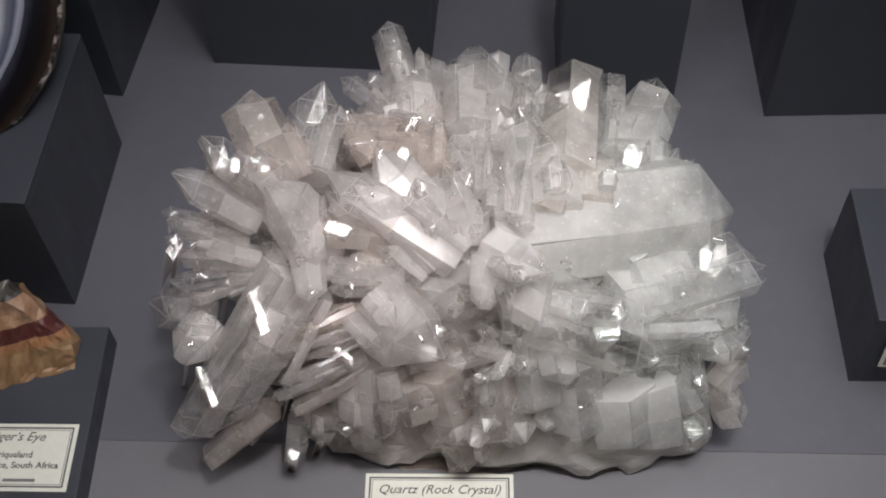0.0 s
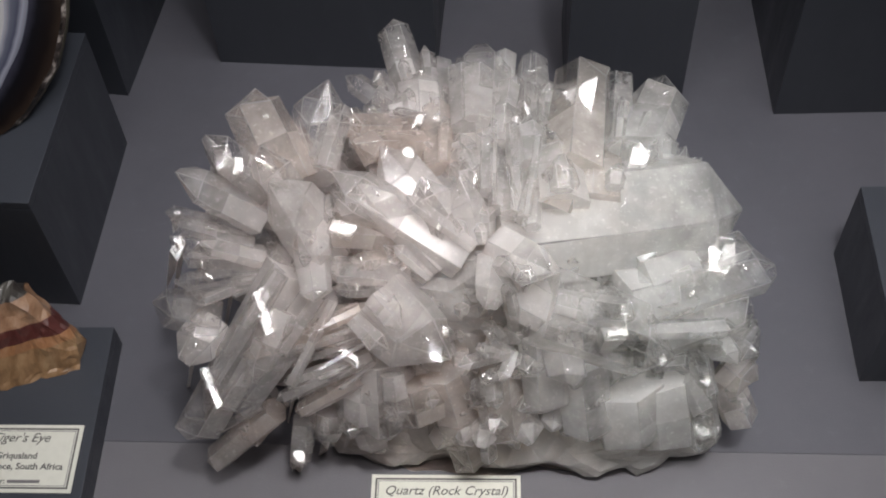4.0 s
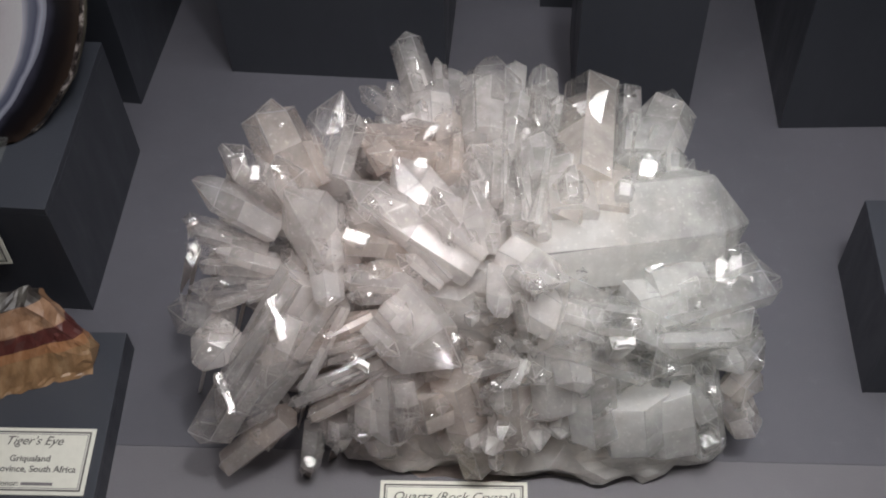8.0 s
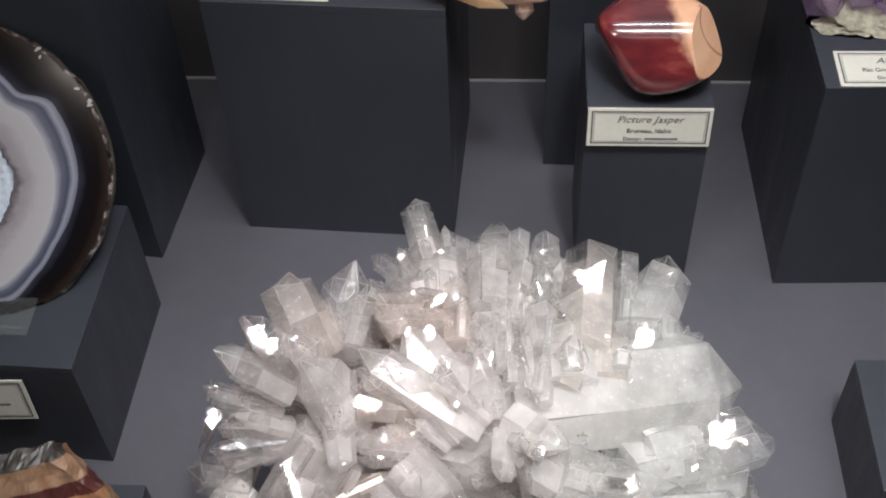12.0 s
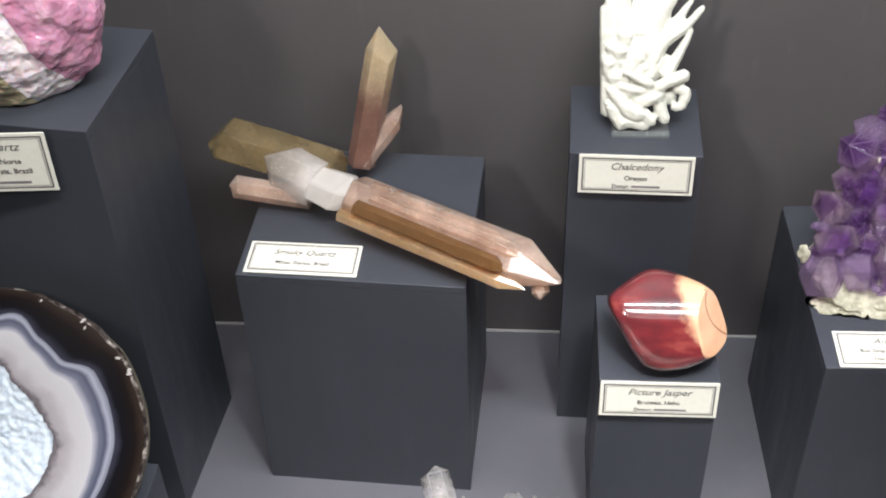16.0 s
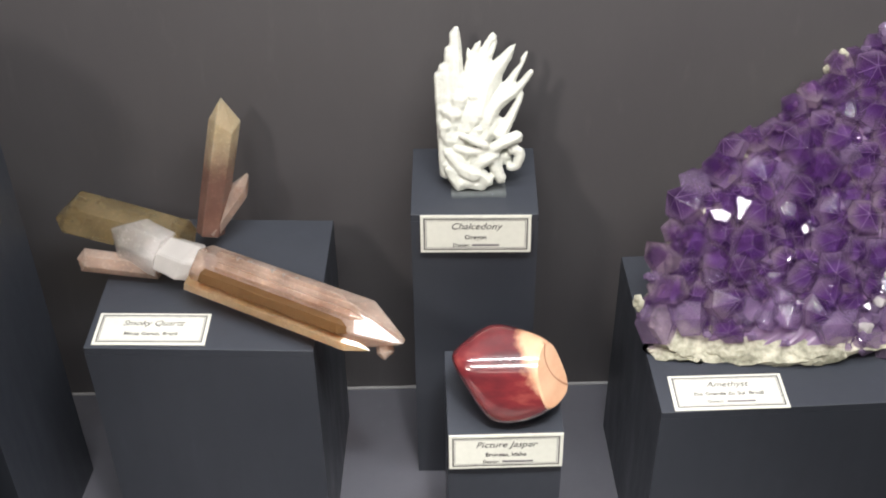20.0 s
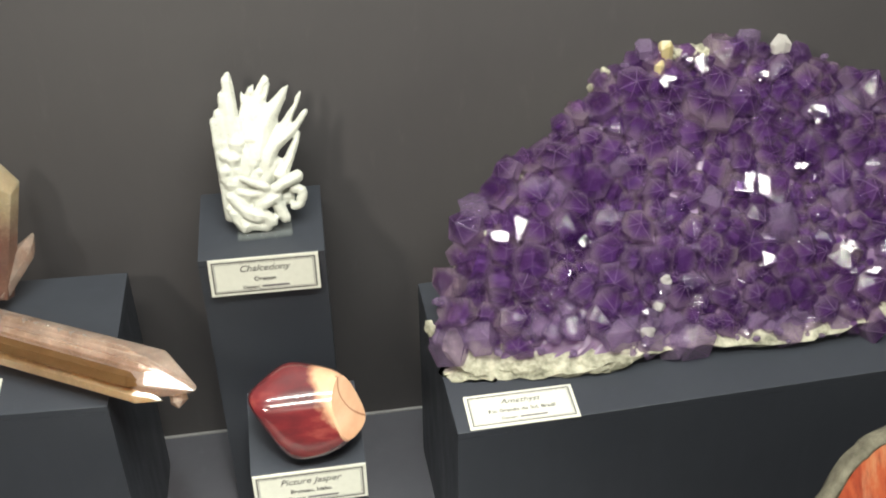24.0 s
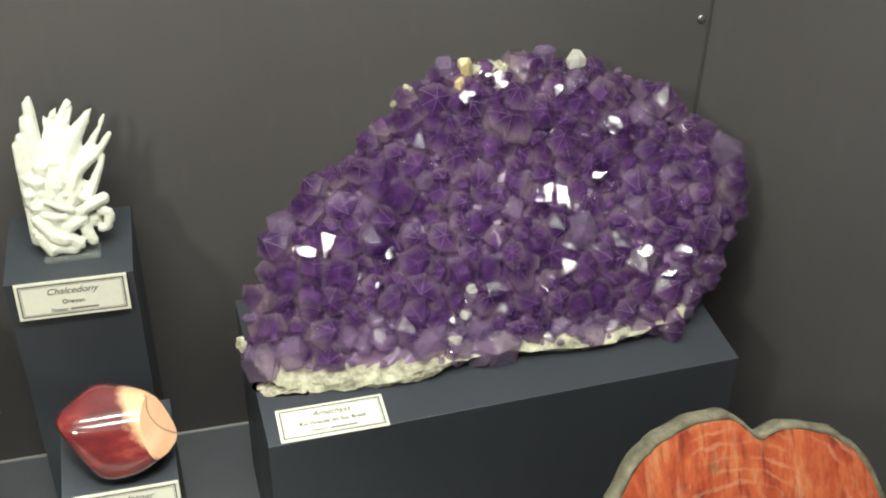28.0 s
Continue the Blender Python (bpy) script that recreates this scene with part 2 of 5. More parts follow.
ROSY, COOL = (0.915, 0.868, 0.850), (0.895, 0.900, 0.882)
clear = quartz("clear_quartz", 0.29, 0.25, ROSY, COOL, 0.28)
veiled = quartz("veiled_quartz", 0.54, 0.46, ROSY, COOL, 0.34)
milky = quartz("milky_quartz", 0.76, 0.52, ROSY, COOL, 0.30)
giant = quartz("milky_to_clear_quartz", 0.88, 0.66, ROSY, COOL, 0.24)
smoky = quartz("pinkish_smoky_quartz", 0.44, 0.30, (0.89, 0.785, 0.725), (0.88, 0.82, 0.77), 0.34)
# chipped crystal edges, whitened so that their highlight is in the colour
BRIGHT_EDGE = quartz("bright_frosted_edge_quartz", 0.30, 0.0, (0.99, 0.95, 0.93), (0.97, 0.98, 0.96), 0.0, 0.2, 0.06)
MATRIX = quartz("quartz_matrix", 0.72, 0.0, (0.80, 0.735, 0.70), (0.76, 0.745, 0.71), 0.0, rough=0.12)
SMOKE = crystal_material("smoky_quartz", (0.86, 0.78, 0.60), 0.34, 0.0, 0.03, deep=(0.42, 0.33, 0.19), stripes=(0.58, 0.47, 0.29), soak=0.006, sheen=1.5)
SMOKE_TALL = crystal_material("golden_smoky_quartz", (0.97, 0.91, 0.76), 0.30, -0.16, 0.03, deep=(0.76, 0.62, 0.42), stripes=(0.66, 0.50, 0.33), soak=0.010, root=(0.34, 0.19, 0.15), sheen=1.6, see=0.85)
SMOKE_ROSE = crystal_material("pale_smoky_quartz", (0.98, 0.91, 0.84), 0.26, -0.06, 0.03, deep=(0.82, 0.62, 0.52), stripes=(0.66, 0.46, 0.36), soak=0.010, sheen=1.65, see=0.9)
SMOKE_GOLD = crystal_material("peach_smoky_quartz", (0.97, 0.86, 0.68), 0.40, -0.10, 0.03, deep=(0.76, 0.52, 0.31), stripes=(0.66, 0.44, 0.28), soak=0.010, sheen=1.6, see=0.85)
SMOKE_DARK = crystal_material("dark_smoky_quartz", (0.50, 0.36, 0.22), 0.80, 0.0, 0.03, deep=(0.16, 0.085, 0.035), soak=0.004, sheen=1.5)
CHALK = crystal_material("white_vein_quartz", (0.95, 0.93, 0.90), 1.0, 0.0, 0.2, deep=(0.93, 0.90, 0.875))
AMETHYST = crystal_material("amethyst", (0.66, 0.50, 0.84), 0.36, 0.0, 0.04, deep=(0.205, 0.086, 0.280), root=(0.54, 0.42, 0.53), sheen=1.42, see=0.97)
AMETHYST_DARK = crystal_material("dark_amethyst", (0.55, 0.38, 0.74), 0.40, 0.0, 0.04, deep=(0.165, 0.064, 0.240), root=(0.45, 0.32, 0.50), sheen=1.42, see=0.97)
AMETHYST_PALE = crystal_material("pale_amethyst", (0.84, 0.75, 0.90), 0.36, 0.0, 0.03, deep=(0.46, 0.35, 0.54), sheen=1.5, see=0.97)
# paler lilac for the bevelled edges of the points
AMETHYST_EDGE = crystal_material("pale_amethyst_edge", (0.86, 0.78, 0.90), 0.50, 0.0, 0.08, deep=(0.38, 0.26, 0.46), sheen=1.45, see=0.97)
AMETHYST_BED = crystal_material("amethyst_bed", (0.75, 0.62, 0.80), 0.90, 0.0, 0.2, deep=(0.30, 0.20, 0.34), soak=0.004, sheen=1.35)


def rock(name, *stops, scale=35.0, rough=0.8, lumps=140.0, depth=0.003):
    m, n, l, p = nodes_of(name)
    l.new(ramp(n, l, noise_node(n, l, scale, 8, 0.65), *stops), p.inputs["Base Color"])
    l.new(ramp(n, l, noise_node(n, l, lumps, 4), (0.3, (rough,) * 3), (0.7, (max(0.05, rough - 0.3),) * 3)), p.inputs["Roughness"])
    bump(n, l, p, noise_node(n, l, lumps, 8, 0.7), 0.8, depth)
    return m


RIND = rock("geode_rind", (0.30, (0.10, 0.10, 0.07)), (0.45, (0.30, 0.29, 0.22)), (0.60, (0.50, 0.48, 0.38)), (0.75, (0.66, 0.64, 0.52)), scale=95)
CHALCEDONY = rock("white_chalcedony", (0.3, (0.50, 0.51, 0.46)), (0.7, (0.64, 0.64, 0.58)), scale=60, rough=0.5, lumps=420, depth=0.0010)
DARK_ROCK = rock("dark_green_rock", (0.3, (0.03, 0.035, 0.025)), (0.55, (0.14, 0.13, 0.08)), (0.8, (0.28, 0.24, 0.16)), scale=60, rough=0.45)
BARK = rock("petrified_bark", (0.3, (0.075, 0.066, 0.046)), (0.7, (0.25, 0.23, 0.17)), scale=90)


def acrylic():
    """Thin clear plastic sheet with fine scratches."""
    m, n, l, p = nodes_of("clear_acrylic")
    n.remove(p)
    thru, shine, film = n.new("ShaderNodeBsdfTransparent"), n.new("ShaderNodeBsdfGlossy"), n.new("ShaderNodeBsdfDiffuse")
    one, two = n.new("ShaderNodeMixShader"), n.new("ShaderNodeMixShader")
    thru.inputs[0].default_value, film.inputs[0].default_value = (0.95, 0.97, 0.97, 1), (0.8, 0.82, 0.82, 1)
    l.new(ramp(n, l, noise_node(n, l, 90, 3), (0.4, (0.02,) * 3), (0.8, (0.12,) * 3)), shine.inputs["Roughness"])
    one.inputs[0].default_value, two.inputs[0].default_value = 0.05, 0.08
    for a, b in ((thru.outputs[0], one.inputs[1]), (film.outputs[0], one.inputs[2]), (one.outputs[0], two.inputs[1]), (shine.outputs[0], two.inputs[2]), (two.outputs[0], n["Material Output"].inputs[0])):
        l.new(a, b)
    return m


ACRYLIC = acrylic()

# ---- builders ----


def thing(name, at, label, category, group=""):
    ob = new(name)
    ob.location = at
    ob.empty_display_size = 0.01
    return tagged(ob, label, category, group)


def mesh_of(name, bm, material, smooth=False):
    me = bpy.data.meshes.new(name)
    bmesh.ops.recalc_face_normals(bm, faces=bm.faces)
    for f in bm.faces:
        f.smooth = smooth
    bm.to_mesh(me)
    bm.free()
    me.materials.append(material)
    return me


def part(name, bm, material, parent, label="", smooth=False):
    ob = new(name, mesh_of(name, bm, material, smooth))
    ob.parent = parent
    return tagged(ob, label)


def structure(name, bm, material, smooth=False):
    return tagged(new(name, mesh_of(name, bm, material, smooth)), kind="structure")


def box_bm(x0, x1, y0, y1, z0, z1, bevel=0.0, segments=2):
    bm = bmesh.new()
    bmesh.ops.create_cube(bm, size=1)
    for v in bm.verts:
        v.co = ((x0 + x1) / 2 + v.co.x * (x1 - x0), (y0 + y1) / 2 + v.co.y * (y1 - y0), (z0 + z1) / 2 + v.co.z * (z1 - z0))
    if bevel:
        bmesh.ops.bevel(bm, geom=bm.edges[:], offset=bevel, segments=segments, affect="EDGES", profile=0.5)
    return bm


def prism_bm(corners, z0, z1, bevel=0.0):
    bm = bmesh.new()
    low = [bm.verts.new((x, y, z0)) for x, y in corners]
    top = [bm.verts.new((x, y, z1)) for x, y in corners]
    bm.faces.new(low[::-1])
    bm.faces.new(top)
    for i in range(len(corners)):
        j = (i + 1) % len(corners)
        bm.faces.new((low[i], low[j], top[j], top[i]))
    if bevel:
        bmesh.ops.bevel(bm, geom=bm.edges[:], offset=bevel, segments=2, affect="EDGES", profile=0.5)
    return bm


def crystal_bm(length, radius, rng, cap=1.1, root=0.85, chisel=None, sides=6, edge=0.0, edge_slot=0, by_face=False):
    """A six-sided quartz point along +z with unequal faces, its map running from root to tip."""
    bm = bmesh.new()
    uv = bm.loops.layers.uv.new("map")
    turn = rng.uniform(0, 1.0)
    flat = rng.uniform(0.72, 1.0)
    reach = [1 + rng.uniform(-0.16, 0.16) for _ in range(sides)]
    cap_h = min(length * 0.6, radius * cap)

    def ring(z, r, wobble=0.0):
        return [bm.verts.new((r * reach[k] * math.cos(turn + k * math.tau / sides), flat * r * reach[k] * math.sin(turn + k * math.tau / sides), z + wobble * rng.uniform(-1, 1) * r)) for k in range(sides)]

    a = ring(0, radius * root)
    b = ring(length * 0.45, radius * (0.5 + root / 2), 0.1)
    c = ring(length - cap_h, radius, 0.34)
    tips = []
    dx, dy = rng.uniform(-0.28, 0.28) * radius, rng.uniform(-0.28, 0.28) * radius
    wide = chisel if chisel is not None else rng.choice((0.0, 0.18, 0.35))
    ang = rng.uniform(0, math.pi)
    ex, ey = wide * radius * math.cos(ang), wide * radius * math.sin(ang)
    if wide:
        tips = [bm.verts.new((dx + ex, dy + ey, length)), bm.verts.new((dx - ex, dy - ey, length - rng.uniform(0, 0.25) * radius))]
    else:
        tips = [bm.verts.new((dx, dy, length))]
    bm.faces.new(a[::-1])
    for low, high in ((a, b), (b, c)):
        for k in range(sides):
            j = (k + 1) % sides
            bm.faces.new((low[k], low[j], high[j], high[k]))
    near = [min(range(len(tips)), key=lambda i: (tips[i].co.xy - v.co.xy).length) for v in c]
    for k in range(sides):
        j = (k + 1) % sides
        p, q = tips[near[k]], tips[near[j]]
        bm.faces.new((c[k], c[j], p) if p is q else (c[k], c[j], q, p))
    if edge:
        bmesh.ops.bevel(bm, geom=[e for e in bm.edges if max(v.co.z for v in e.verts) > 0 and not (e.verts[0] in b and e.verts[1] in b)], offset=radius * edge, segments=1, affect="EDGES", clamp_overlap=True, material=edge_slot)
    for f in bm.faces:
        tone = rng.random() if by_face else 0.0
        for lp in f.loops:
            co = lp.vert.co
            lp[uv].uv = (tone if by_face else math.atan2(co.y, co.x) / math.tau + 0.5, co.z / length)
    return bm


def pointed(bm, root, tip):
    d = Vector(tip) - Vector(root)
    m = Matrix.Translation(root) @ d.to_track_quat("Z", "Y").to_matrix().to_4x4()
    bmesh.ops.transform(bm, matrix=m, verts=bm.verts)
    return bm


def cut(bm, at, normal):
    """Slices off all that lies beyond a plane and closes the wound with a flat facet."""
    got = bmesh.ops.bisect_plane(bm, geom=bm.verts[:] + bm.edges[:] + bm.faces[:], plane_co=at, plane_no=normal, clear_outer=True)
    made = bmesh.ops.holes_fill(bm, edges=[e for e in got["geom_cut"] if isinstance(e, bmesh.types.BMEdge)], sides=0)["faces"]
    uv = bm.loops.layers.uv.active
    if uv:
        for f in made:
            for lp in f.loops:
                lp[uv].uv = (0.5, 0.9)
    return bm


def roughen(bm, amount, size, seed=0.0):
    bm.normal_update()
    for v in bm.verts:
        k = noise.fractal(v.co / size + Vector((seed, seed * 0.7, -seed)), 0.9, 2.1, 4)
        v.co += v.normal * amount * k
    return bm


def text_mesh(words, size, shear=0.0, bold=0.0, align="CENTER"):
    c = bpy.data.curves.new("lettering", "FONT")
    c.body, c.size, c.shear, c.offset, c.align_x, c.align_y = words, size, shear, bold, align, "CENTER"
    c.extrude, c.resolution_u = 0.00006, 3
    ob = new("lettering", c)
    bpy.context.view_layer.update()
    me = bpy.data.meshes.new_from_object(ob.evaluated_get(bpy.context.evaluated_depsgraph_get()))
    bpy.data.objects.remove(ob)
    bpy.data.curves.remove(c)
    return me


def label_card(m, w, h, rows, label):
    """A printed card with a double rule. Rows: text or None for a bar, offset across, offset up, size, style."""
    card = thing("label_card", (0, 0, 0), label, "label card", "specimen label cards")
    card.matrix_world = m
    bm = box_bm(-w / 2, w / 2, -h / 2, h / 2, 0, 0.0009, 0.0002, 1)
    paper = part("paper", bm, PAPER, card)
    for inset, thick in ((0.0022, 0.0010), (0.0038, 0.0004)):
        bm = bmesh.new()
        a, b = w / 2 - inset, h / 2 - inset
        outer = [bm.verts.new((sx * a, sy * b, 0.00105)) for sx, sy in ((-1, -1), (1, -1), (1, 1), (-1, 1))]
        inner = [bm.verts.new((sx * (a - thick), sy * (b - thick), 0.00105)) for sx, sy in ((-1, -1), (1, -1), (1, 1), (-1, 1))]
        for i in range(4):
            j = (i + 1) % 4
            bm.faces.new((outer[i], outer[j], inner[j], inner[i]))
        part("printed_rule", bm, INK if thick > 0.0005 else GREY_INK, paper)
    for words, dx, dy, size, style in rows:
        if words is None:
            ob = part("printed_bar", box_bm(dx - size / 2, dx + size / 2, dy - style / 2, dy + style / 2, 0.0009, 0.00102), GREY_INK, paper)
            continue
        me = text_mesh(words, size * 1.15, 0.32 if style == "title" else 0.0, 0.00003 if style == "title" else 0.00009)
        me.materials.append(INK)
        ob = new("title" if style == "title" else "printed_line", me)
        ob.parent, ob.location = paper, (dx, dy, 0.00108)
    return card

# ---- the case ----
structure("floor", box_bm(-0.80, 0.95, 0.3065, 0.767, -0.018, 0.0), FLOOR)
# lighter strip of floor stands in for light along the front
structure("floor_front_board", box_bm(-0.80, 0.95, 0.10, 0.3063, -0.018, -0.0002), LIGHT_BAND)
structure("wall_back", box_bm(-0.80, 0.594, 0.769, 0.787, -0.018, 1.27), WALL)
structure("trim_gap_strip", box_bm(-0.80, 0.594, 0.7655, 0.7685, -0.003, 0.0012, 0.0004, 1), plain("pale_board_edge", (0.28, 0.275, 0.28), 0.5))
structure("wall_right", prism_bm([(0.594, 0.787), (0.594, 0.769), (0.885, 0.10), (0.905, 0.10), (0.612, 0.787)], -0.018, 1.27), WALL)
structure("wall_left", box_bm(-0.82, -0.80, 0.10, 0.787, -0.018, 1.27), WALL)
structure("case_top", box_bm(-0.82, 0.92, 0.10, 0.79, 1.27, 1.29), WALL)
structure("case_plinth", box_bm(-0.82, 0.92, 0.08, 0.79, -0.85, -0.019), WALL)

bm = bmesh.new()
bmesh.ops.create_uvsphere(bm, u_segments=14, v_segments=8, radius=0.0036)
for v in bm.verts:
    v.co.z = max(-0.0003, v.co.z * 0.45)
bmesh.ops.transform(bm, matrix=pose(0, 0, 0, 90, 0, 0), verts=bm.verts)
screw = thing("screw", (0.5868, 0.7688, 0.364), "small steel screw set in the back wall panel", "screw")
head = part("screw_head", bm, STEEL, screw, "dull steel screw head", True)
part("slot", box_bm(-0.0026, 0.0026, -0.00185, -0.0014, -0.0004, 0.0004), INK, head)
structure("trim_corner_strip", box_bm(0.5925, 0.5936, 0.7665, 0.769, 0, 1.27), plain("corner_gap", (0.06, 0.058, 0.056), 0.8))

# the gallery behind the camera
structure("gallery_floor", box_bm(-3.0, 3.0, -3.6, 1.2, -0.90, -0.85), CARPET)
structure("gallery_ceiling", box_bm(-3.0, 3.0, -3.6, 1.2, 1.9, 1.95), GALLERY)
structure("gallery_wall_back", box_bm(-3.0, 3.0, -3.65, -3.6, -0.85, 1.9), GALLERY)
structure("gallery_wall_left", box_bm(-3.05, -3.0, -3.6, 1.2, -0.85, 1.9), GALLERY)
structure("gallery_wall_right", box_bm(3.0, 3.05, -3.6, 1.2, -0.85, 1.9), GALLERY)
structure("gallery_wall_front", box_bm(-3.0, 3.0, 1.2, 1.25, -0.85, 1.9), GALLERY)


# ---- plinths ----
def plinth(fx, fy, w, d, h, turn, label):
    """A painted board box with its front right corner at fx, fy: a lid and four sides with eased edges."""
    t = thing("display_plinth", (fx, fy, 0), label, "plinth", "display plinths")
    t.rotation_euler = (0, 0, radians(turn))
    s = 0.006
    part("lid", box_bm(-w, 0, 0, d, h - s, h, 0.0004), PLINTH, t)
    part("front_panel", box_bm(-w, 0, 0, s, 0, h - s), PLINTH, t)
    part("back_panel", box_bm(-w, 0, d - s, d, 0, h - s), PLINTH, t)
    part("side_panel", box_bm(-w, -w + s, s, d - s, 0, h - s), PLINTH, t)
    part("side_panel", box_bm(-s, 0, s, d - s, 0, h - s), PLINTH, t)
    return t


plinth(-0.0234, 0.5952, 0.1545, 0.1400, 0.2140, -2.8, "slate-grey painted plinth carrying the smoky quartz")
plinth(0.1308, 0.6695, 0.0880, 0.0790, 0.2675, -1.5, "tall narrow grey plinth under the white chalcedony")
plinth(0.1430, 0.5610, 0.0780, 0.0800, 0.1670, 0.3, "low grey plinth under the polished jasper")
plinth(0.5596, 0.5690, 0.3540, 0.1600, 0.1880, 2.0, "wide grey plinth carrying the amethyst geode")
plinth(-0.2386, 0.5706, 0.2800, 0.1110, 0.3540, -6.5, "very tall grey plinth under the rose quartz")
plinth(-0.2375, 0.3985, 0.2560, 0.1295, 0.1057, -2.6, "broad grey plinth under the agate slice")
plinth(0.3720, 0.3560, 0.1400, 0.0900, 0.0690, 1.2, "small dark grey plinth under a dark rock")
plinth(-0.2040, 0.2450, 0.2600, 0.1260, 0.0200, 1.0, "thin grey riser board under the tiger's eye")
plinth(0.5980, 0.3500, 0.2000, 0.1200, 0.1200, 3.0, "grey plinth under the red petrified wood")

# ---- rock crystal cluster ----
QX, QY = 0.015, 0.408
cluster = thing("quartz_cluster", (QX, QY, 0), "large cluster of clear and milky rock crystal points", "quartz crystal")
rng = random.Random(11)


heaps = {}


def heap(bm, material):
    """Adds a small point to the joined rest of its kind."""
    me = bpy.data.meshes.new("small")
    bm.to_mesh(me)
    bm.free()
    heaps.setdefault(material.name, (bmesh.new(), material))[0].from_mesh(me)
    bpy.data.meshes.remove(me)


def point(bx, by, bz, tx, ty, tz, r, material, cap=1.15, chisel=None):
    """One crystal of the cluster from its root to its tip, with shoots on its flanks."""
    root, tip = Vector((bx - QX, by - QY, bz)), Vector((tx - QX, ty - QY, tz))
    d = tip - root
    r *= 1.10
    bm = crystal_bm(d.length, r, rng, cap * rng.uniform(0.85, 1.1), rng.uniform(0.98, 1.22), chisel, edge=0.030, edge_slot=1, by_face=True)
    pointed(bm, root, tip)
    part("crystal", bm, material, cluster).data.materials.append(BRIGHT_EDGE)
    # small facets added here and there to throw the lamp back as glints
    if rng.random() < 0.75:
        at = root + d * rng.uniform(0.5, 0.92) + Vector((QX, QY, 0))
        at += ((PANEL - at).normalized() + (VISITOR - at).normalized()).normalized() * r * 0.9
        glint(at.x, at.y, max(at.z, 0.014), rng.uniform(0.0004, 0.0011), rng.uniform(0.0008, 0.0032), rng.uniform(0, 180), rng.choice((3, 4, 4, 5)))
    side = d.normalized().orthogonal()
    for k in range(0 if material is giant or root.z < 0.05 else 3 if r > 0.007 else 2):
        s = Matrix.Rotation(rng.uniform(0, math.tau), 3, d.normalized()) @ side
        rs = r * rng.uniform(0.28, 0.5)
        start = root + s * r * rng.uniform(0.5, 0.9)
        end = start + (d.normalized() + s * rng.uniform(0.0, 0.3)) * d.length * rng.uniform(0.30, 0.60)
        end.z = max(end.z, 0.006)
        one = pointed(crystal_bm((end - start).length, rs, rng, 1.2, edge=0.045, edge_slot=1, by_face=True), start, end)
        if k < 2:
            part("side_crystal", one, rng.choice((material, clear)), cluster).data.materials.append(BRIGHT_EDGE)
        else:
            heap(one, clear)


PANEL, VISITOR = Vector((0.20, 0.165, 1.235)), Vector((0.02, 0.0, 0.66))


def glint(x, y, z, w, h, turn, sides, material=None, parent=None, seen_from=VISITOR):
    """Adds a glint: short flat point facing halfway between lamp panel and case front."""
    at, parent = Vector((x, y, z)), parent or cluster
    way = ((PANEL - at).normalized() + (seen_from - at).normalized()).normalized()
    bm = crystal_bm(0.012, 1.0, rng, 0.0005, 1.3, 0.0, sides=sides)
    for v in bm.verts:
        v.co = (v.co.x * w * 1.1, v.co.y * h * 1.2, v.co.z)
    bmesh.ops.rotate(bm, verts=bm.verts, matrix=Matrix.Rotation(radians(-turn), 3, "Z"))
    right = Vector((1, 0, 0)) - way * way.x
    right.normalize()
    m = Matrix((right, way.cross(right), way)).transposed().to_4x4()
    base = at - parent.location - way * 0.0105
    bmesh.ops.transform(bm, matrix=Matrix.Translation(base) @ m, verts=bm.verts)
    cut(bm, base + way * 0.0105, way)
    part("broken_crystal", bm, material or clear, parent)


def lump(cx, cy, cz, rx, ry, rz, amount, size, seed, name, material, label):
    """A rough rounded mass of milky quartz that the points grow from."""
    bm = bmesh.new()
    bmesh.ops.create_icosphere(bm, subdivisions=4, radius=1)
    for v in bm.verts:
        v.co = (cx - QX + v.co.x * rx, cy - QY + v.co.y * ry, cz + v.co.z * rz)
    roughen(bm, amount, size, seed)
    for v in bm.verts:
        v.co.z = max(0.0, v.co.z)
    return part(name, bm, material, cluster, label)


lump(0.015, 0.398, 0.0, 0.132, 0.108, 0.138, 0.016, 0.026, 3.0, "matrix", MATRIX, "rough pale milky base of the cluster")
lump(-0.004, 0.366, 0.116, 0.066, 0.046, 0.038, 0.010, 0.012, 9.0, "milky_heart", milky, "milky heart from which the points spread")
lump(0.072, 0.322, 0.012, 0.076, 0.034, 0.020, 0.008, 0.016, 5.0, "foot_mass", MATRIX, "pale rough foot of the cluster")
lump(-0.030, 0.324, 0.012, 0.056, 0.030, 0.018, 0.008, 0.016, 6.0, "foot_mass", MATRIX, "pale rough foot of the cluster")
point(-0.079, 0.367, 0.167, -0.100, 0.400, 0.196, 0.0129, smoky, cap=0.30, chisel=0.8)
point(-0.070, 0.373, 0.164, -0.069, 0.433, 0.170, 0.0125, clear, cap=1.70, chisel=0.0)
point(-0.090, 0.362, 0.171, -0.117, 0.367, 0.203, 0.0091, clear, cap=1.30)
point(-0.094, 0.353, 0.159, -0.131, 0.355, 0.192, 0.0084, veiled, cap=1.30)
point(-0.075, 0.356, 0.153, -0.091, 0.361, 0.198, 0.0091, veiled)
point(-0.063, 0.342, 0.139, -0.086, 0.350, 0.194, 0.0151, milky)
point(-0.103, 0.349, 0.152, -0.138, 0.346, 0.172, 0.0036, clear)
point(-0.098, 0.342, 0.139, -0.139, 0.339, 0.157, 0.0056, clear)
point(-0.100, 0.346, 0.147, -0.136, 0.344, 0.168, 0.0044, veiled)
point(-0.092, 0.340, 0.137, -0.133, 0.333, 0.150, 0.0042, veiled)
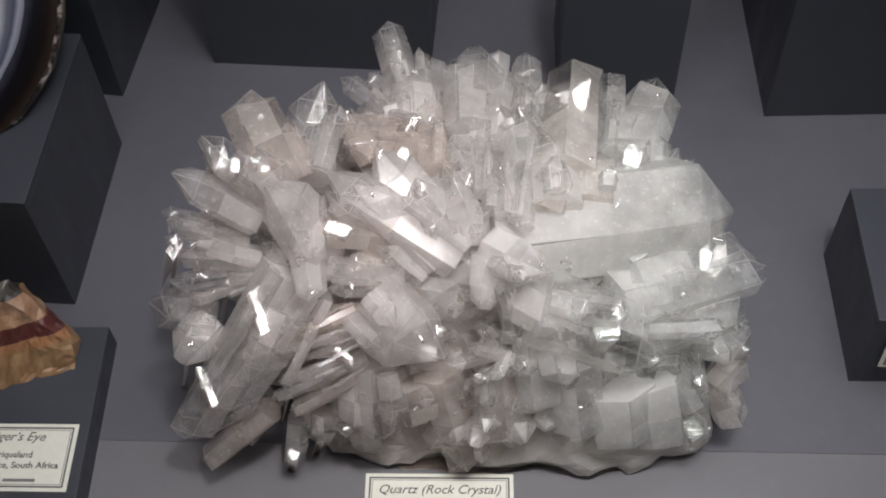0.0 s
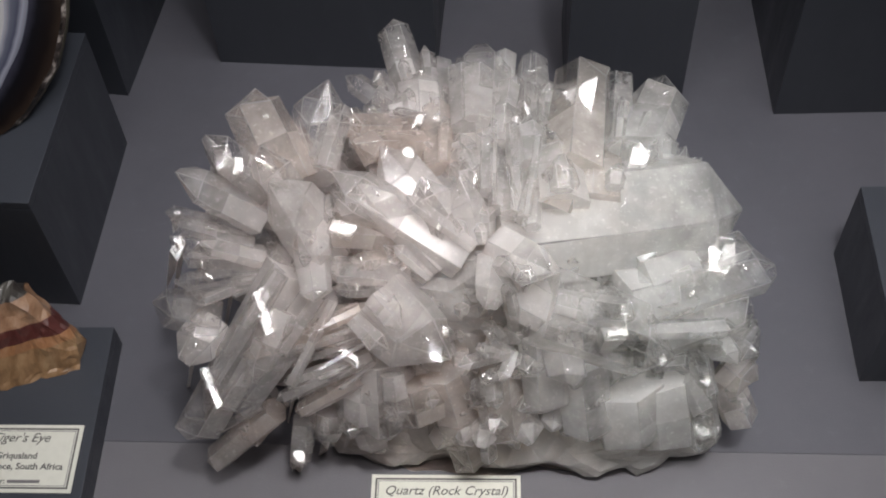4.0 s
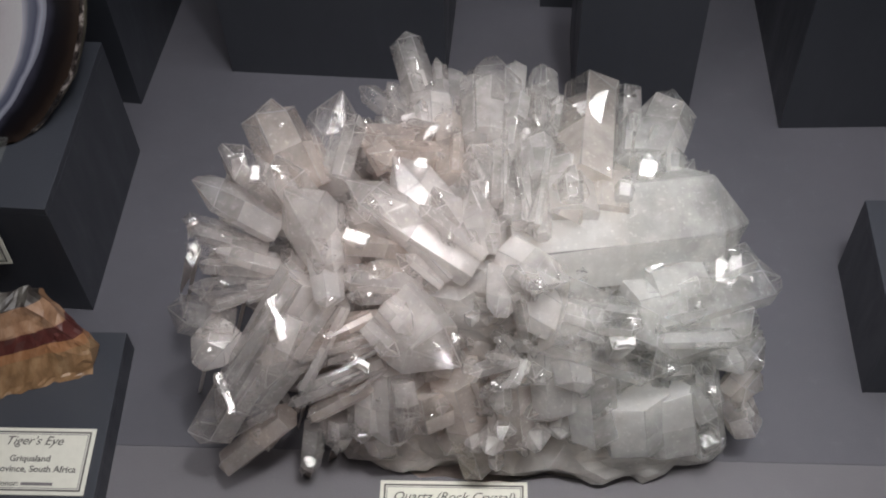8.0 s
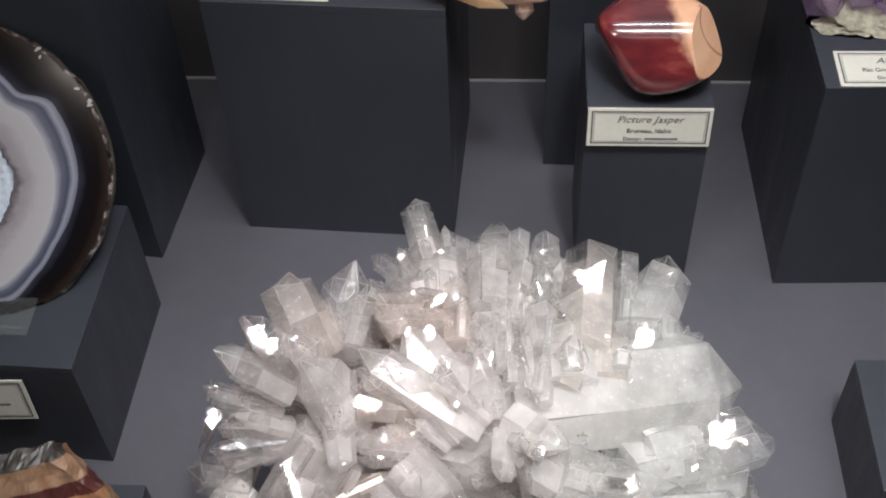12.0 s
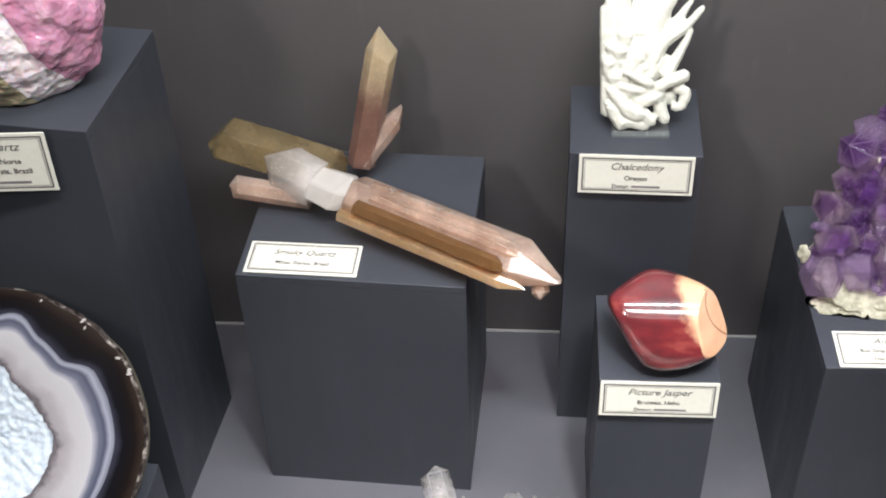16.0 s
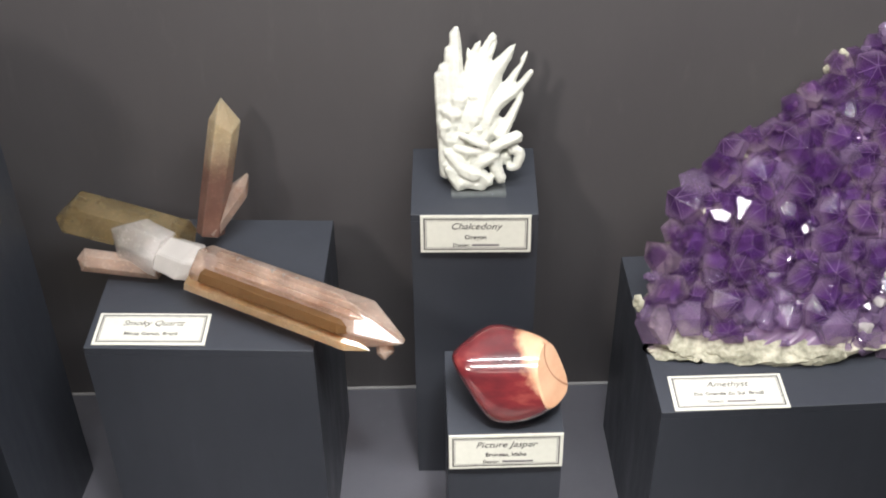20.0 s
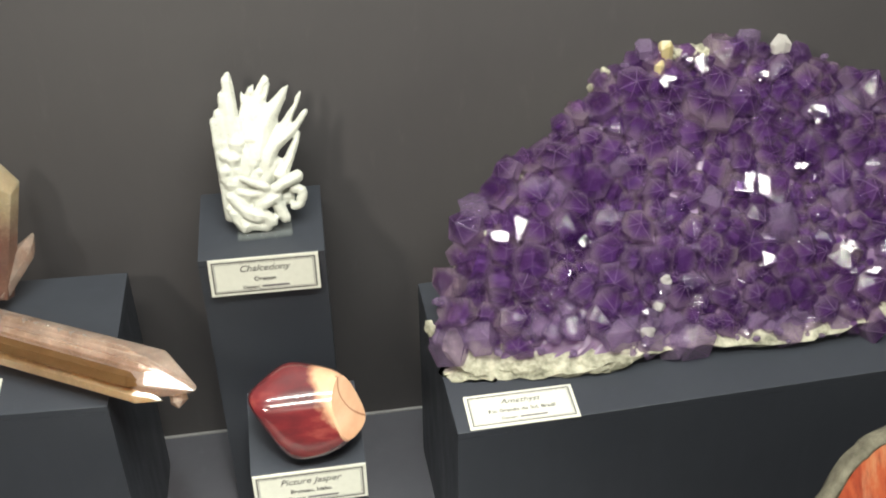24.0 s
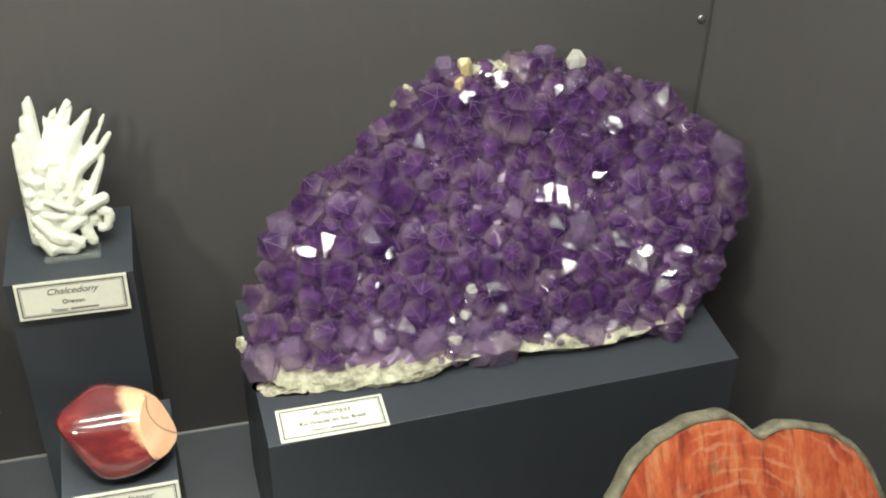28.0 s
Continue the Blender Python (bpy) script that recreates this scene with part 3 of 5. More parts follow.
point(-0.087, 0.338, 0.135, -0.138, 0.327, 0.138, 0.0051, clear)
point(-0.087, 0.335, 0.132, -0.133, 0.323, 0.134, 0.0034, clear)
point(-0.092, 0.336, 0.132, -0.127, 0.319, 0.132, 0.0034, veiled)
point(-0.095, 0.341, 0.139, -0.122, 0.336, 0.160, 0.0055, milky)
point(-0.121, 0.326, 0.112, -0.151, 0.321, 0.127, 0.0094, clear, cap=0.90)
point(-0.121, 0.322, 0.108, -0.136, 0.299, 0.108, 0.0098, milky, cap=1.20)
point(-0.078, 0.334, 0.145, -0.137, 0.283, 0.056, 0.0124, veiled, cap=0.55, chisel=0.7)
point(-0.065, 0.325, 0.140, -0.115, 0.283, 0.082, 0.0088, veiled, cap=1.00)
point(-0.084, 0.315, 0.134, -0.098, 0.286, 0.110, 0.0063, clear)
point(-0.094, 0.296, 0.064, -0.135, 0.283, 0.024, 0.0081, smoky, cap=0.80)
point(-0.080, 0.296, 0.054, -0.086, 0.282, 0.023, 0.0063, clear, cap=0.90)
point(-0.054, 0.303, 0.081, -0.054, 0.283, 0.057, 0.0055, clear, cap=1.20)
point(-0.047, 0.298, 0.038, -0.042, 0.287, 0.029, 0.0081, milky, cap=0.70)
point(-0.108, 0.293, 0.052, -0.104, 0.282, 0.048, 0.0067, smoky)
point(-0.067, 0.298, 0.058, -0.068, 0.285, 0.043, 0.0073, veiled)
point(-0.067, 0.361, 0.154, -0.062, 0.323, 0.167, 0.0061, milky, cap=0.70)
point(-0.069, 0.338, 0.160, -0.063, 0.308, 0.152, 0.0066, milky, cap=0.70)
point(0.005, 0.340, 0.145, -0.060, 0.365, 0.179, 0.0110, veiled)
point(-0.007, 0.353, 0.150, -0.039, 0.386, 0.171, 0.0125, milky)
point(-0.018, 0.350, 0.149, -0.058, 0.355, 0.178, 0.0083, veiled)
point(-0.006, 0.337, 0.143, -0.045, 0.360, 0.181, 0.0100, milky)
point(0.002, 0.347, 0.149, -0.017, 0.362, 0.180, 0.0101, veiled)
point(0.008, 0.347, 0.149, 0.002, 0.364, 0.178, 0.0095, milky)
point(-0.023, 0.348, 0.147, -0.062, 0.341, 0.161, 0.0071, smoky, cap=0.40, chisel=0.7)
point(-0.023, 0.333, 0.139, -0.061, 0.326, 0.154, 0.0061, veiled)
point(-0.029, 0.329, 0.135, -0.057, 0.318, 0.148, 0.0044, clear)
point(-0.029, 0.340, 0.143, -0.049, 0.327, 0.157, 0.0049, smoky)
point(-0.034, 0.321, 0.126, -0.073, 0.313, 0.129, 0.0055, smoky)
point(-0.013, 0.426, 0.142, -0.056, 0.397, 0.176, 0.0066, smoky, cap=0.80, chisel=0.4)
point(-0.015, 0.405, 0.149, -0.051, 0.391, 0.169, 0.0073, smoky)
point(-0.040, 0.392, 0.155, -0.055, 0.410, 0.172, 0.0058, smoky)
point(-0.034, 0.434, 0.144, -0.060, 0.443, 0.162, 0.0051, clear)
point(-0.041, 0.440, 0.144, -0.045, 0.456, 0.151, 0.0034, clear)
point(-0.030, 0.430, 0.144, -0.034, 0.442, 0.151, 0.0067, veiled)
point(-0.023, 0.446, 0.137, -0.041, 0.512, 0.128, 0.0083, veiled, cap=0.50, chisel=0.5)
point(-0.026, 0.452, 0.136, -0.033, 0.492, 0.134, 0.0046, clear)
point(-0.018, 0.420, 0.145, -0.022, 0.462, 0.143, 0.0113, milky, cap=1.00)
point(-0.009, 0.416, 0.145, -0.011, 0.482, 0.134, 0.0064, clear)
point(-0.003, 0.439, 0.136, -0.006, 0.479, 0.134, 0.0045, clear)
point(-0.009, 0.387, 0.152, -0.013, 0.438, 0.152, 0.0079, smoky)
point(0.012, 0.402, 0.149, 0.013, 0.494, 0.127, 0.0157, veiled, cap=0.90, chisel=0.2)
point(0.005, 0.429, 0.140, 0.003, 0.487, 0.130, 0.0078, veiled)
point(0.039, 0.423, 0.143, 0.040, 0.494, 0.126, 0.0072, clear)
point(0.022, 0.453, 0.130, 0.025, 0.496, 0.126, 0.0066, veiled)
point(0.021, 0.355, 0.163, 0.024, 0.456, 0.144, 0.0041, clear, cap=1.20)
point(0.028, 0.351, 0.164, 0.031, 0.460, 0.143, 0.0047, clear, cap=1.20)
point(0.034, 0.348, 0.164, 0.038, 0.452, 0.146, 0.0041, clear, cap=1.20)
point(0.038, 0.344, 0.164, 0.041, 0.424, 0.157, 0.0036, clear, cap=1.20)
point(0.016, 0.366, 0.162, 0.016, 0.418, 0.159, 0.0042, clear, cap=1.20)
point(0.031, 0.351, 0.164, 0.028, 0.415, 0.160, 0.0036, clear, cap=1.20)
point(0.013, 0.365, 0.154, 0.005, 0.421, 0.157, 0.0054, clear)
point(0.007, 0.359, 0.152, 0.005, 0.378, 0.173, 0.0040, veiled)
point(0.058, 0.379, 0.156, 0.066, 0.464, 0.138, 0.0163, smoky, cap=0.25, chisel=0.9)
point(0.052, 0.360, 0.158, 0.047, 0.408, 0.160, 0.0123, veiled)
point(0.069, 0.367, 0.153, 0.071, 0.407, 0.157, 0.0128, smoky)
point(0.047, 0.362, 0.158, 0.057, 0.380, 0.172, 0.0085, smoky)
point(0.082, 0.406, 0.145, 0.088, 0.474, 0.133, 0.0083, clear, cap=0.80)
point(0.092, 0.401, 0.142, 0.117, 0.472, 0.131, 0.0146, veiled, cap=1.30, chisel=0.0)
point(0.091, 0.385, 0.143, 0.094, 0.407, 0.157, 0.0076, clear, cap=0.40, chisel=0.7)
point(0.104, 0.394, 0.137, 0.107, 0.419, 0.148, 0.0071, veiled)
point(0.107, 0.389, 0.134, 0.125, 0.405, 0.143, 0.0077, veiled)
point(0.111, 0.401, 0.133, 0.118, 0.410, 0.146, 0.0053, clear)
point(0.019, 0.361, 0.137, 0.147, 0.389, 0.127, 0.0273, giant, cap=1.15, chisel=0.0)
point(0.094, 0.340, 0.122, 0.152, 0.370, 0.115, 0.0101, clear, cap=0.70)
point(0.085, 0.329, 0.119, 0.165, 0.365, 0.104, 0.0149, veiled, cap=0.90)
point(0.098, 0.323, 0.100, 0.154, 0.345, 0.097, 0.0119, veiled, cap=0.80)
point(0.088, 0.334, 0.122, 0.128, 0.347, 0.124, 0.0070, clear)
point(0.085, 0.327, 0.116, 0.122, 0.334, 0.122, 0.0075, clear)
point(0.117, 0.331, 0.093, 0.157, 0.338, 0.089, 0.0077, veiled)
point(0.044, 0.317, 0.135, 0.111, 0.309, 0.105, 0.0167, clear, cap=1.00)
point(0.055, 0.316, 0.138, 0.087, 0.309, 0.144, 0.0067, clear, cap=0.50, chisel=0.6)
point(0.033, 0.325, 0.133, 0.064, 0.305, 0.132, 0.0110, milky)
point(0.027, 0.339, 0.147, 0.037, 0.310, 0.168, 0.0048, clear)
point(0.019, 0.337, 0.145, 0.017, 0.307, 0.151, 0.0071, milky)
point(0.022, 0.344, 0.149, 0.048, 0.318, 0.165, 0.0091, milky)
point(0.030, 0.328, 0.138, 0.023, 0.319, 0.172, 0.0054, veiled)
point(0.031, 0.316, 0.116, 0.026, 0.312, 0.163, 0.0038, clear)
point(-0.037, 0.323, 0.131, -0.003, 0.294, 0.116, 0.0180, veiled, cap=1.00, chisel=0.2)
point(-0.023, 0.321, 0.127, -0.033, 0.297, 0.117, 0.0101, milky)
point(-0.028, 0.312, 0.130, -0.084, 0.297, 0.120, 0.0025, clear)
point(-0.034, 0.309, 0.124, -0.090, 0.294, 0.112, 0.0028, clear)
point(-0.045, 0.316, 0.133, -0.072, 0.303, 0.129, 0.0031, smoky)
point(-0.049, 0.303, 0.106, -0.085, 0.291, 0.102, 0.0034, veiled)
point(-0.040, 0.304, 0.110, -0.090, 0.288, 0.089, 0.0038, veiled)
point(-0.051, 0.306, 0.117, -0.092, 0.305, 0.128, 0.0034, smoky)
point(-0.051, 0.311, 0.125, -0.104, 0.298, 0.117, 0.0039, smoky)
point(-0.047, 0.300, 0.094, -0.082, 0.287, 0.078, 0.0047, smoky)
point(-0.020, 0.305, 0.085, -0.016, 0.290, 0.061, 0.0126, smoky, cap=0.40, chisel=0.6)
point(-0.006, 0.307, 0.094, 0.009, 0.291, 0.012, 0.0113, smoky, cap=0.60)
point(0.002, 0.302, 0.061, -0.013, 0.294, 0.029, 0.0080, smoky)
point(0.026, 0.304, 0.114, 0.003, 0.291, 0.123, 0.0042, clear)
point(0.026, 0.301, 0.104, 0.008, 0.288, 0.105, 0.0032, clear)
point(0.024, 0.304, 0.114, 0.012, 0.294, 0.135, 0.0031, clear)
point(0.023, 0.305, 0.117, 0.017, 0.298, 0.145, 0.0025, clear)
point(0.031, 0.304, 0.113, 0.024, 0.289, 0.111, 0.0034, clear)
point(0.023, 0.308, 0.094, 0.028, 0.289, 0.052, 0.0115, smoky, cap=0.40, chisel=0.6)
point(0.045, 0.316, 0.115, 0.049, 0.292, 0.069, 0.0124, milky, cap=0.60)
point(0.051, 0.318, 0.119, 0.057, 0.291, 0.103, 0.0098, milky, cap=0.70)
point(0.040, 0.311, 0.101, 0.037, 0.292, 0.111, 0.0074, veiled)
point(0.066, 0.312, 0.095, 0.072, 0.290, 0.049, 0.0134, veiled, cap=0.50, chisel=0.4)
point(0.089, 0.310, 0.075, 0.095, 0.294, 0.031, 0.0160, veiled, cap=0.40, chisel=0.5)
point(0.107, 0.315, 0.073, 0.116, 0.298, 0.027, 0.0149, milky, cap=0.40, chisel=0.4)
point(-0.038, 0.309, 0.101, -0.039, 0.290, 0.053, 0.0139, veiled, cap=0.50, chisel=0.4)
point(-0.047, 0.306, 0.093, -0.050, 0.290, 0.061, 0.0090, milky, cap=0.50)
point(0.124, 0.323, 0.073, 0.135, 0.298, 0.028, 0.0094, clear, cap=0.40, chisel=0.7)
point(0.132, 0.317, 0.046, 0.121, 0.311, 0.106, 0.0070, clear, cap=1.00)
point(0.141, 0.340, 0.079, 0.158, 0.326, 0.074, 0.0096, veiled, cap=0.80)
point(0.142, 0.329, 0.063, 0.159, 0.318, 0.057, 0.0104, smoky, cap=0.60)
point(0.144, 0.324, 0.052, 0.156, 0.310, 0.029, 0.0106, smoky, cap=0.60, chisel=0.5)
point(0.130, 0.339, 0.087, 0.144, 0.315, 0.082, 0.0078, milky)
glint(-0.105, 0.356, 0.204, 0.0040, 0.0053, 30, 4)
glint(-0.098, 0.352, 0.201, 0.0021, 0.0029, 10, 4)
glint(-0.089, 0.310, 0.146, 0.0041, 0.0099, -28, 4)
glint(0.065, 0.429, 0.165, 0.0094, 0.0100, 90, 3)
glint(0.091, 0.386, 0.166, 0.0042, 0.0042, 5, 4)
glint(-0.052, 0.337, 0.172, 0.0060, 0.0035, 12, 4)
glint(0.134, 0.353, 0.130, 0.0057, 0.0069, 20, 6)
glint(0.078, 0.303, 0.139, 0.0054, 0.0033, 0, 4)
glint(0.036, 0.317, 0.165, 0.0024, 0.0032, -30, 4)
glint(-0.132, 0.335, 0.160, 0.0025, 0.0039, 10, 4)
glint(-0.009, 0.298, 0.131, 0.0041, 0.0061, -30, 4)
glint(-0.003, 0.301, 0.139, 0.0022, 0.0033, 20, 3)
glint(0.133, 0.301, 0.042, 0.0055, 0.0043, 10, 4)
glint(0.084, 0.314, 0.139, 0.0025, 0.0036, 0, 6)
glint(0.104, 0.306, 0.105, 0.0020, 0.0028, 30, 3)
glint(-0.020, 0.410, 0.163, 0.0020, 0.0047, 30, 4)
glint(-0.023, 0.383, 0.171, 0.0023, 0.0028, 0, 5)
glint(-0.032, 0.479, 0.140, 0.0016, 0.0064, -10, 4)
glint(0.030, 0.455, 0.143, 0.0019, 0.0044, 5, 4)
glint(0.025, 0.418, 0.157, 0.0012, 0.0077, -6, 4)
glint(0.036, 0.418, 0.158, 0.0012, 0.0077, -8, 4)
glint(-0.119, 0.288, 0.105, 0.0023, 0.0114, -30, 4)
glint(-0.084, 0.281, 0.040, 0.0025, 0.0028, 0, 6)
glint(-0.050, 0.296, 0.124, 0.0014, 0.0056, -60, 4)
glint(0.128, 0.308, 0.081, 0.0041, 0.0026, 0, 3)
glint(-0.006, 0.338, 0.172, 0.0011, 0.0022, 0, 4)
glint(0.010, 0.364, 0.174, 0.0008, 0.0050, 10, 4)
# small points that fill the dome between the large ones
for k in range(1100):
    th, rr = rng.uniform(0, math.tau), math.sqrt(rng.uniform(0.0, 0.95))
    ux, uy = rr * math.cos(th), rr * math.sin(th)
    uz = math.sqrt(max(0.0, 1 - rr * rr))
    root = Vector((ux * 0.128, uy * 0.104 - 0.010, 0.004 + uz * 0.134))
    way = Vector((ux / 0.9, uy / 0.8, 0.25 + uz)).normalized() + Vector((rng.gauss(0, 0.25), rng.gauss(0, 0.25), rng.gauss(0, 0.2)))
    if root.z < 0.03:
        way.z = abs(way.z) + 0.1
    ln = rng.uniform(0.009, 0.030)
    tip = root + way.normalized() * ln
    tip.z = max(tip.z, 0.008)
    r = ln * rng.uniform(0.16, 0.32)
    heap(pointed(crystal_bm((tip - root).length, r, rng, 1.2, edge=0.045, edge_slot=1, by_face=True), root, tip), rng.choice((clear, veiled, veiled, milky, milky, milky)))
for bm, material in heaps.values():
    crust = tagged(part("small_point_crust", bm, material, cluster, "fine quartz points between the large crystals"), kind="stuff")
    crust.data.materials.append(BRIGHT_EDGE)

# ---- smoky quartz ----
SX, SY, SZ = -0.10, 0.67, 0.214
smoke = thing("smoky_quartz", (SX, SY, SZ), "long brown smoky quartz crystal with side points on a plinth", "smoky quartz")
rng = random.Random(5)


def smoke_point(name, b, t, r, material, cap=1.1, label=""):
    d = Vector(t) - Vector(b)
    bm = crystal_bm(d.length, r, rng, cap, 0.92, 0.12, edge=0.05)
    return part(name, pointed(bm, (b[0] - SX, b[1] - SY, b[2] - SZ), (t[0] - SX, t[1] - SY, t[2] - SZ)), material, smoke, label)


smoke_point("main_crystal", (-0.102, 0.6596, 0.2352), (0.0410, 0.5830, 0.2320), 0.0172, SMOKE_ROSE, 2.1, "long pinkish brown crystal shaft")
smoke_point("dark_crystal", (-0.118, 0.688, 0.233), (-0.2170, 0.7250, 0.2370), 0.0172, SMOKE, 0.9, "thick dark olive-brown crystal")
smoke_point("tall_crystal", (-0.1050, 0.7090, 0.2260), (-0.0850, 0.7420, 0.3215), 0.0125, SMOKE_TALL, 1.6, "tall leaning golden-brown crystal")
smoke_point("small_crystal", (-0.1040, 0.7060, 0.2280), (-0.0735, 0.7320, 0.2610), 0.0094, SMOKE_ROSE, 1.4, "short leaning brown crystal")
smoke_point("rod_crystal", (-0.135, 0.668, 0.226), (-0.1935, 0.6760, 0.2300), 0.0080, SMOKE_ROSE, 0.7, "thin pinkish rod crystal")
smoke_point("end_facet", (-0.130, 0.672, 0.237), (-0.168, 0.692, 0.242), 0.0175, veiled, 1.0, "clear faceted broken end")
smoke_point("tip_bud", (0.024, 0.590, 0.224), (0.026, 0.580, 0.220), 0.0055, SMOKE_ROSE, 0.6, "small rounded bud")
AX0, AX1 = Vector((-0.140 - SX, 0.680 - SY, 0.236 - SZ)), Vector((0.0410 - SX, 0.583 - SY, 0.232 - SZ))
shaft = (AX1 - AX0).normalized()
faceward = (Vector((0.0, -0.78, 0.62)) - shaft * shaft.dot(Vector((0.0, -0.78, 0.62)))).normalized()
below = shaft.cross(faceward)
below = below if below.z < 0 else -below
# chalky collar, dark groove and growth steps on the shaft
bm = crystal_bm((AX1 - AX0).length * 0.22, 0.0186, rng, 0.9, 0.86, 0.5, edge=0.06)
pointed(bm, AX0.lerp(AX1, 0.02), AX0.lerp(AX1, 0.24))
part("white_vein", bm, CHALK, smoke, "chalky white zone round the shaft")
for f0, f1, side, r, mat_, word in ((0.26, 0.86, 0.34, 0.0062, SMOKE_DARK, "dark brown groove along the shaft"), (0.20, 0.90, 0.95, 0.0072, SMOKE_GOLD, "golden peach ridge along the shaft"), (0.30, 0.86, -0.34, 0.0040, SMOKE_ROSE, "pale ridge along the shaft"), (0.28, 0.80, -0.95, 0.0050, SMOKE_ROSE, "pale ridge along the shaft")):
    off = (faceward * math.cos(side) + below * math.sin(side)) * 0.0150
    bm = crystal_bm((AX1 - AX0).length * (f1 - f0), r, rng, 2.5, 0.9, 0.0)
    part("shaft_ridge", pointed(bm, AX0.lerp(AX1, f0) + off, AX0.lerp(AX1, f1) + off), mat_, smoke, word)
for k in range(6):
    f = 0.36 + 0.045 * k
    off = (faceward * math.cos(-0.85) + below * math.sin(-0.85)) * 0.0142
    c = AX0.lerp(AX1, f) + off
    bm = box_bm(-0.0052, 0.0052, -0.0016, 0.0016, -0.0030, 0.0030, 0.0006, 1)
    turn = Matrix((below * -1, shaft, faceward)).transposed().to_4x4()
    bmesh.ops.transform(bm, matrix=Matrix.Translation(c) @ turn @ pose(0, 0, 0, 12, rng.uniform(-8, 8), rng.uniform(-8, 8)), verts=bm.verts)
    part("growth_step", bm, clear, smoke)

# ---- white chalcedony on its stand ----
chal = thing("chalcedony", (0.092, 0.712, 0.2675), "white branching chalcedony standing in a clear stand", "chalcedony")


def flat_at(px, pz, dy=0.0):
    """From the piece's own breadth and height (0 to 1) to its place: it leans back as it rises."""
    return Vector((-0.031 + 0.068 * px, -0.014 + 0.046 * pz + dy, 0.006 + 0.094 * pz))


blob = None


def limb(a, b, r0, r1, bend=(0, 0, 0), steps=7):
    a, b, bend = Vector(a), Vector(b), Vector(bend)
    steps = max(steps, int((b - a).length / (0.4 * min(r0, r1))))
    for i in range(steps + 1):
        f = i / steps
        p = a.lerp(b, f) + bend * math.sin(math.pi * f)
        bmesh.ops.create_icosphere(blob, subdivisions=1, radius=r0 + (r1 - r0) * f, matrix=Matrix.Translation(p))


def melted(name, label):
    for v in blob.verts:
        v.co.z = max(v.co.z, 0.0012)
    body = part(name, blob, CHALCEDONY, chal, label, True)
    mod = body.modifiers.new("melt", "REMESH")
    mod.mode, mod.voxel_size, mod.use_smooth_shade = "VOXEL", 0.0008, True
    mod = body.modifiers.new("soften", "SMOOTH")
    mod.iterations, mod.factor = 5, 0.5
    tex = bpy.data.textures.new("lumps", "CLOUDS")
    tex.noise_scale, tex.noise_depth = 0.006, 3
    mod = body.modifiers.new("lumps", "DISPLACE")
    mod.texture, mod.strength, mod.mid_level, mod.texture_coords = tex, 0.0015, 0.5, "LOCAL"


# upright sheet with a stepped top
blob = bmesh.new()
for px, top, r in ((0.045, 0.70, 0.0040), (0.10, 0.75, 0.0048), (0.165, 0.86, 0.0052), (0.215, 0.96, 0.0048), (0.27, 0.68, 0.0052), (0.33, 0.60, 0.0056)):
    limb(flat_at(px + 0.06, 0.06, 0.004), flat_at(px, top, 0.004), r * 1.35, r)
limb(flat_at(0.22, 0.92, 0.004), flat_at(0.225, 1.0, 0.004), 0.0042, 0.0030)
limb(flat_at(0.25, 0.80, 0.004), flat_at(0.255, 0.90, 0.004), 0.0030, 0.0022)
lump = random.Random(3)
for i in range(90):
    px, pz = lump.uniform(0.10, 0.46), lump.uniform(0.06, 0.58)
    bmesh.ops.create_icosphere(blob, subdivisions=1, radius=lump.uniform(0.0045, 0.0080), matrix=Matrix.Translation(flat_at(px, pz, lump.uniform(0.000, 0.006))))
melted("upright_sheet", "upright porcelain-white sheet with a stepped top")
# fan of flame-like fingers
blob = bmesh.new()
limb(flat_at(0.30, 0.34, 0.004), flat_at(0.43, 0.88, 0.008), 0.0100, 0.0016, (-0.003, 0, 0), 11)
limb(flat_at(0.34, 0.40, 0.004), flat_at(0.36, 0.82, 0.008), 0.0080, 0.0016, (-0.002, 0, 0), 11)
limb(flat_at(0.38, 0.40, 0.004), flat_at(0.60, 0.95, 0.008), 0.0110, 0.0018, (-0.004, 0, 0.001), 12)
limb(flat_at(0.46, 0.58, 0.004), flat_at(0.63, 0.90, 0.008), 0.0070, 0.0016, (-0.002, 0, 0), 11)
limb(flat_at(0.42, 0.44, 0.003), flat_at(0.79, 0.86, 0.006), 0.0105, 0.0026, (-0.003, 0, 0.003), 12)
limb(flat_at(0.48, 0.48, 0.003), flat_at(0.75, 0.81, 0.006), 0.0090, 0.0034, (-0.002, 0, 0.002), 12)
limb(flat_at(0.50, 0.46, 0.001), flat_at(0.90, 0.79, 0.003), 0.0070, 0.0018, (0.001, 0, -0.001), 12)
limb(flat_at(0.50, 0.32, -0.001), flat_at(0.66, 0.56, -0.002), 0.0056, 0.0054, (-0.002, 0, 0.002), 10)
limb(flat_at(0.64, 0.55, -0.002), flat_at(0.98, 0.75, -0.002), 0.0054, 0.0022, (0.001, 0, -0.002), 12)
limb(flat_at(0.66, 0.33, -0.001), flat_at(0.88, 0.60, -0.001), 0.0056, 0.0020, (0.001, 0, 0), 11)
limb(flat_at(0.46, 0.28, 0.002), flat_at(0.60, 0.40, 0.002), 0.0080, 0.0070)
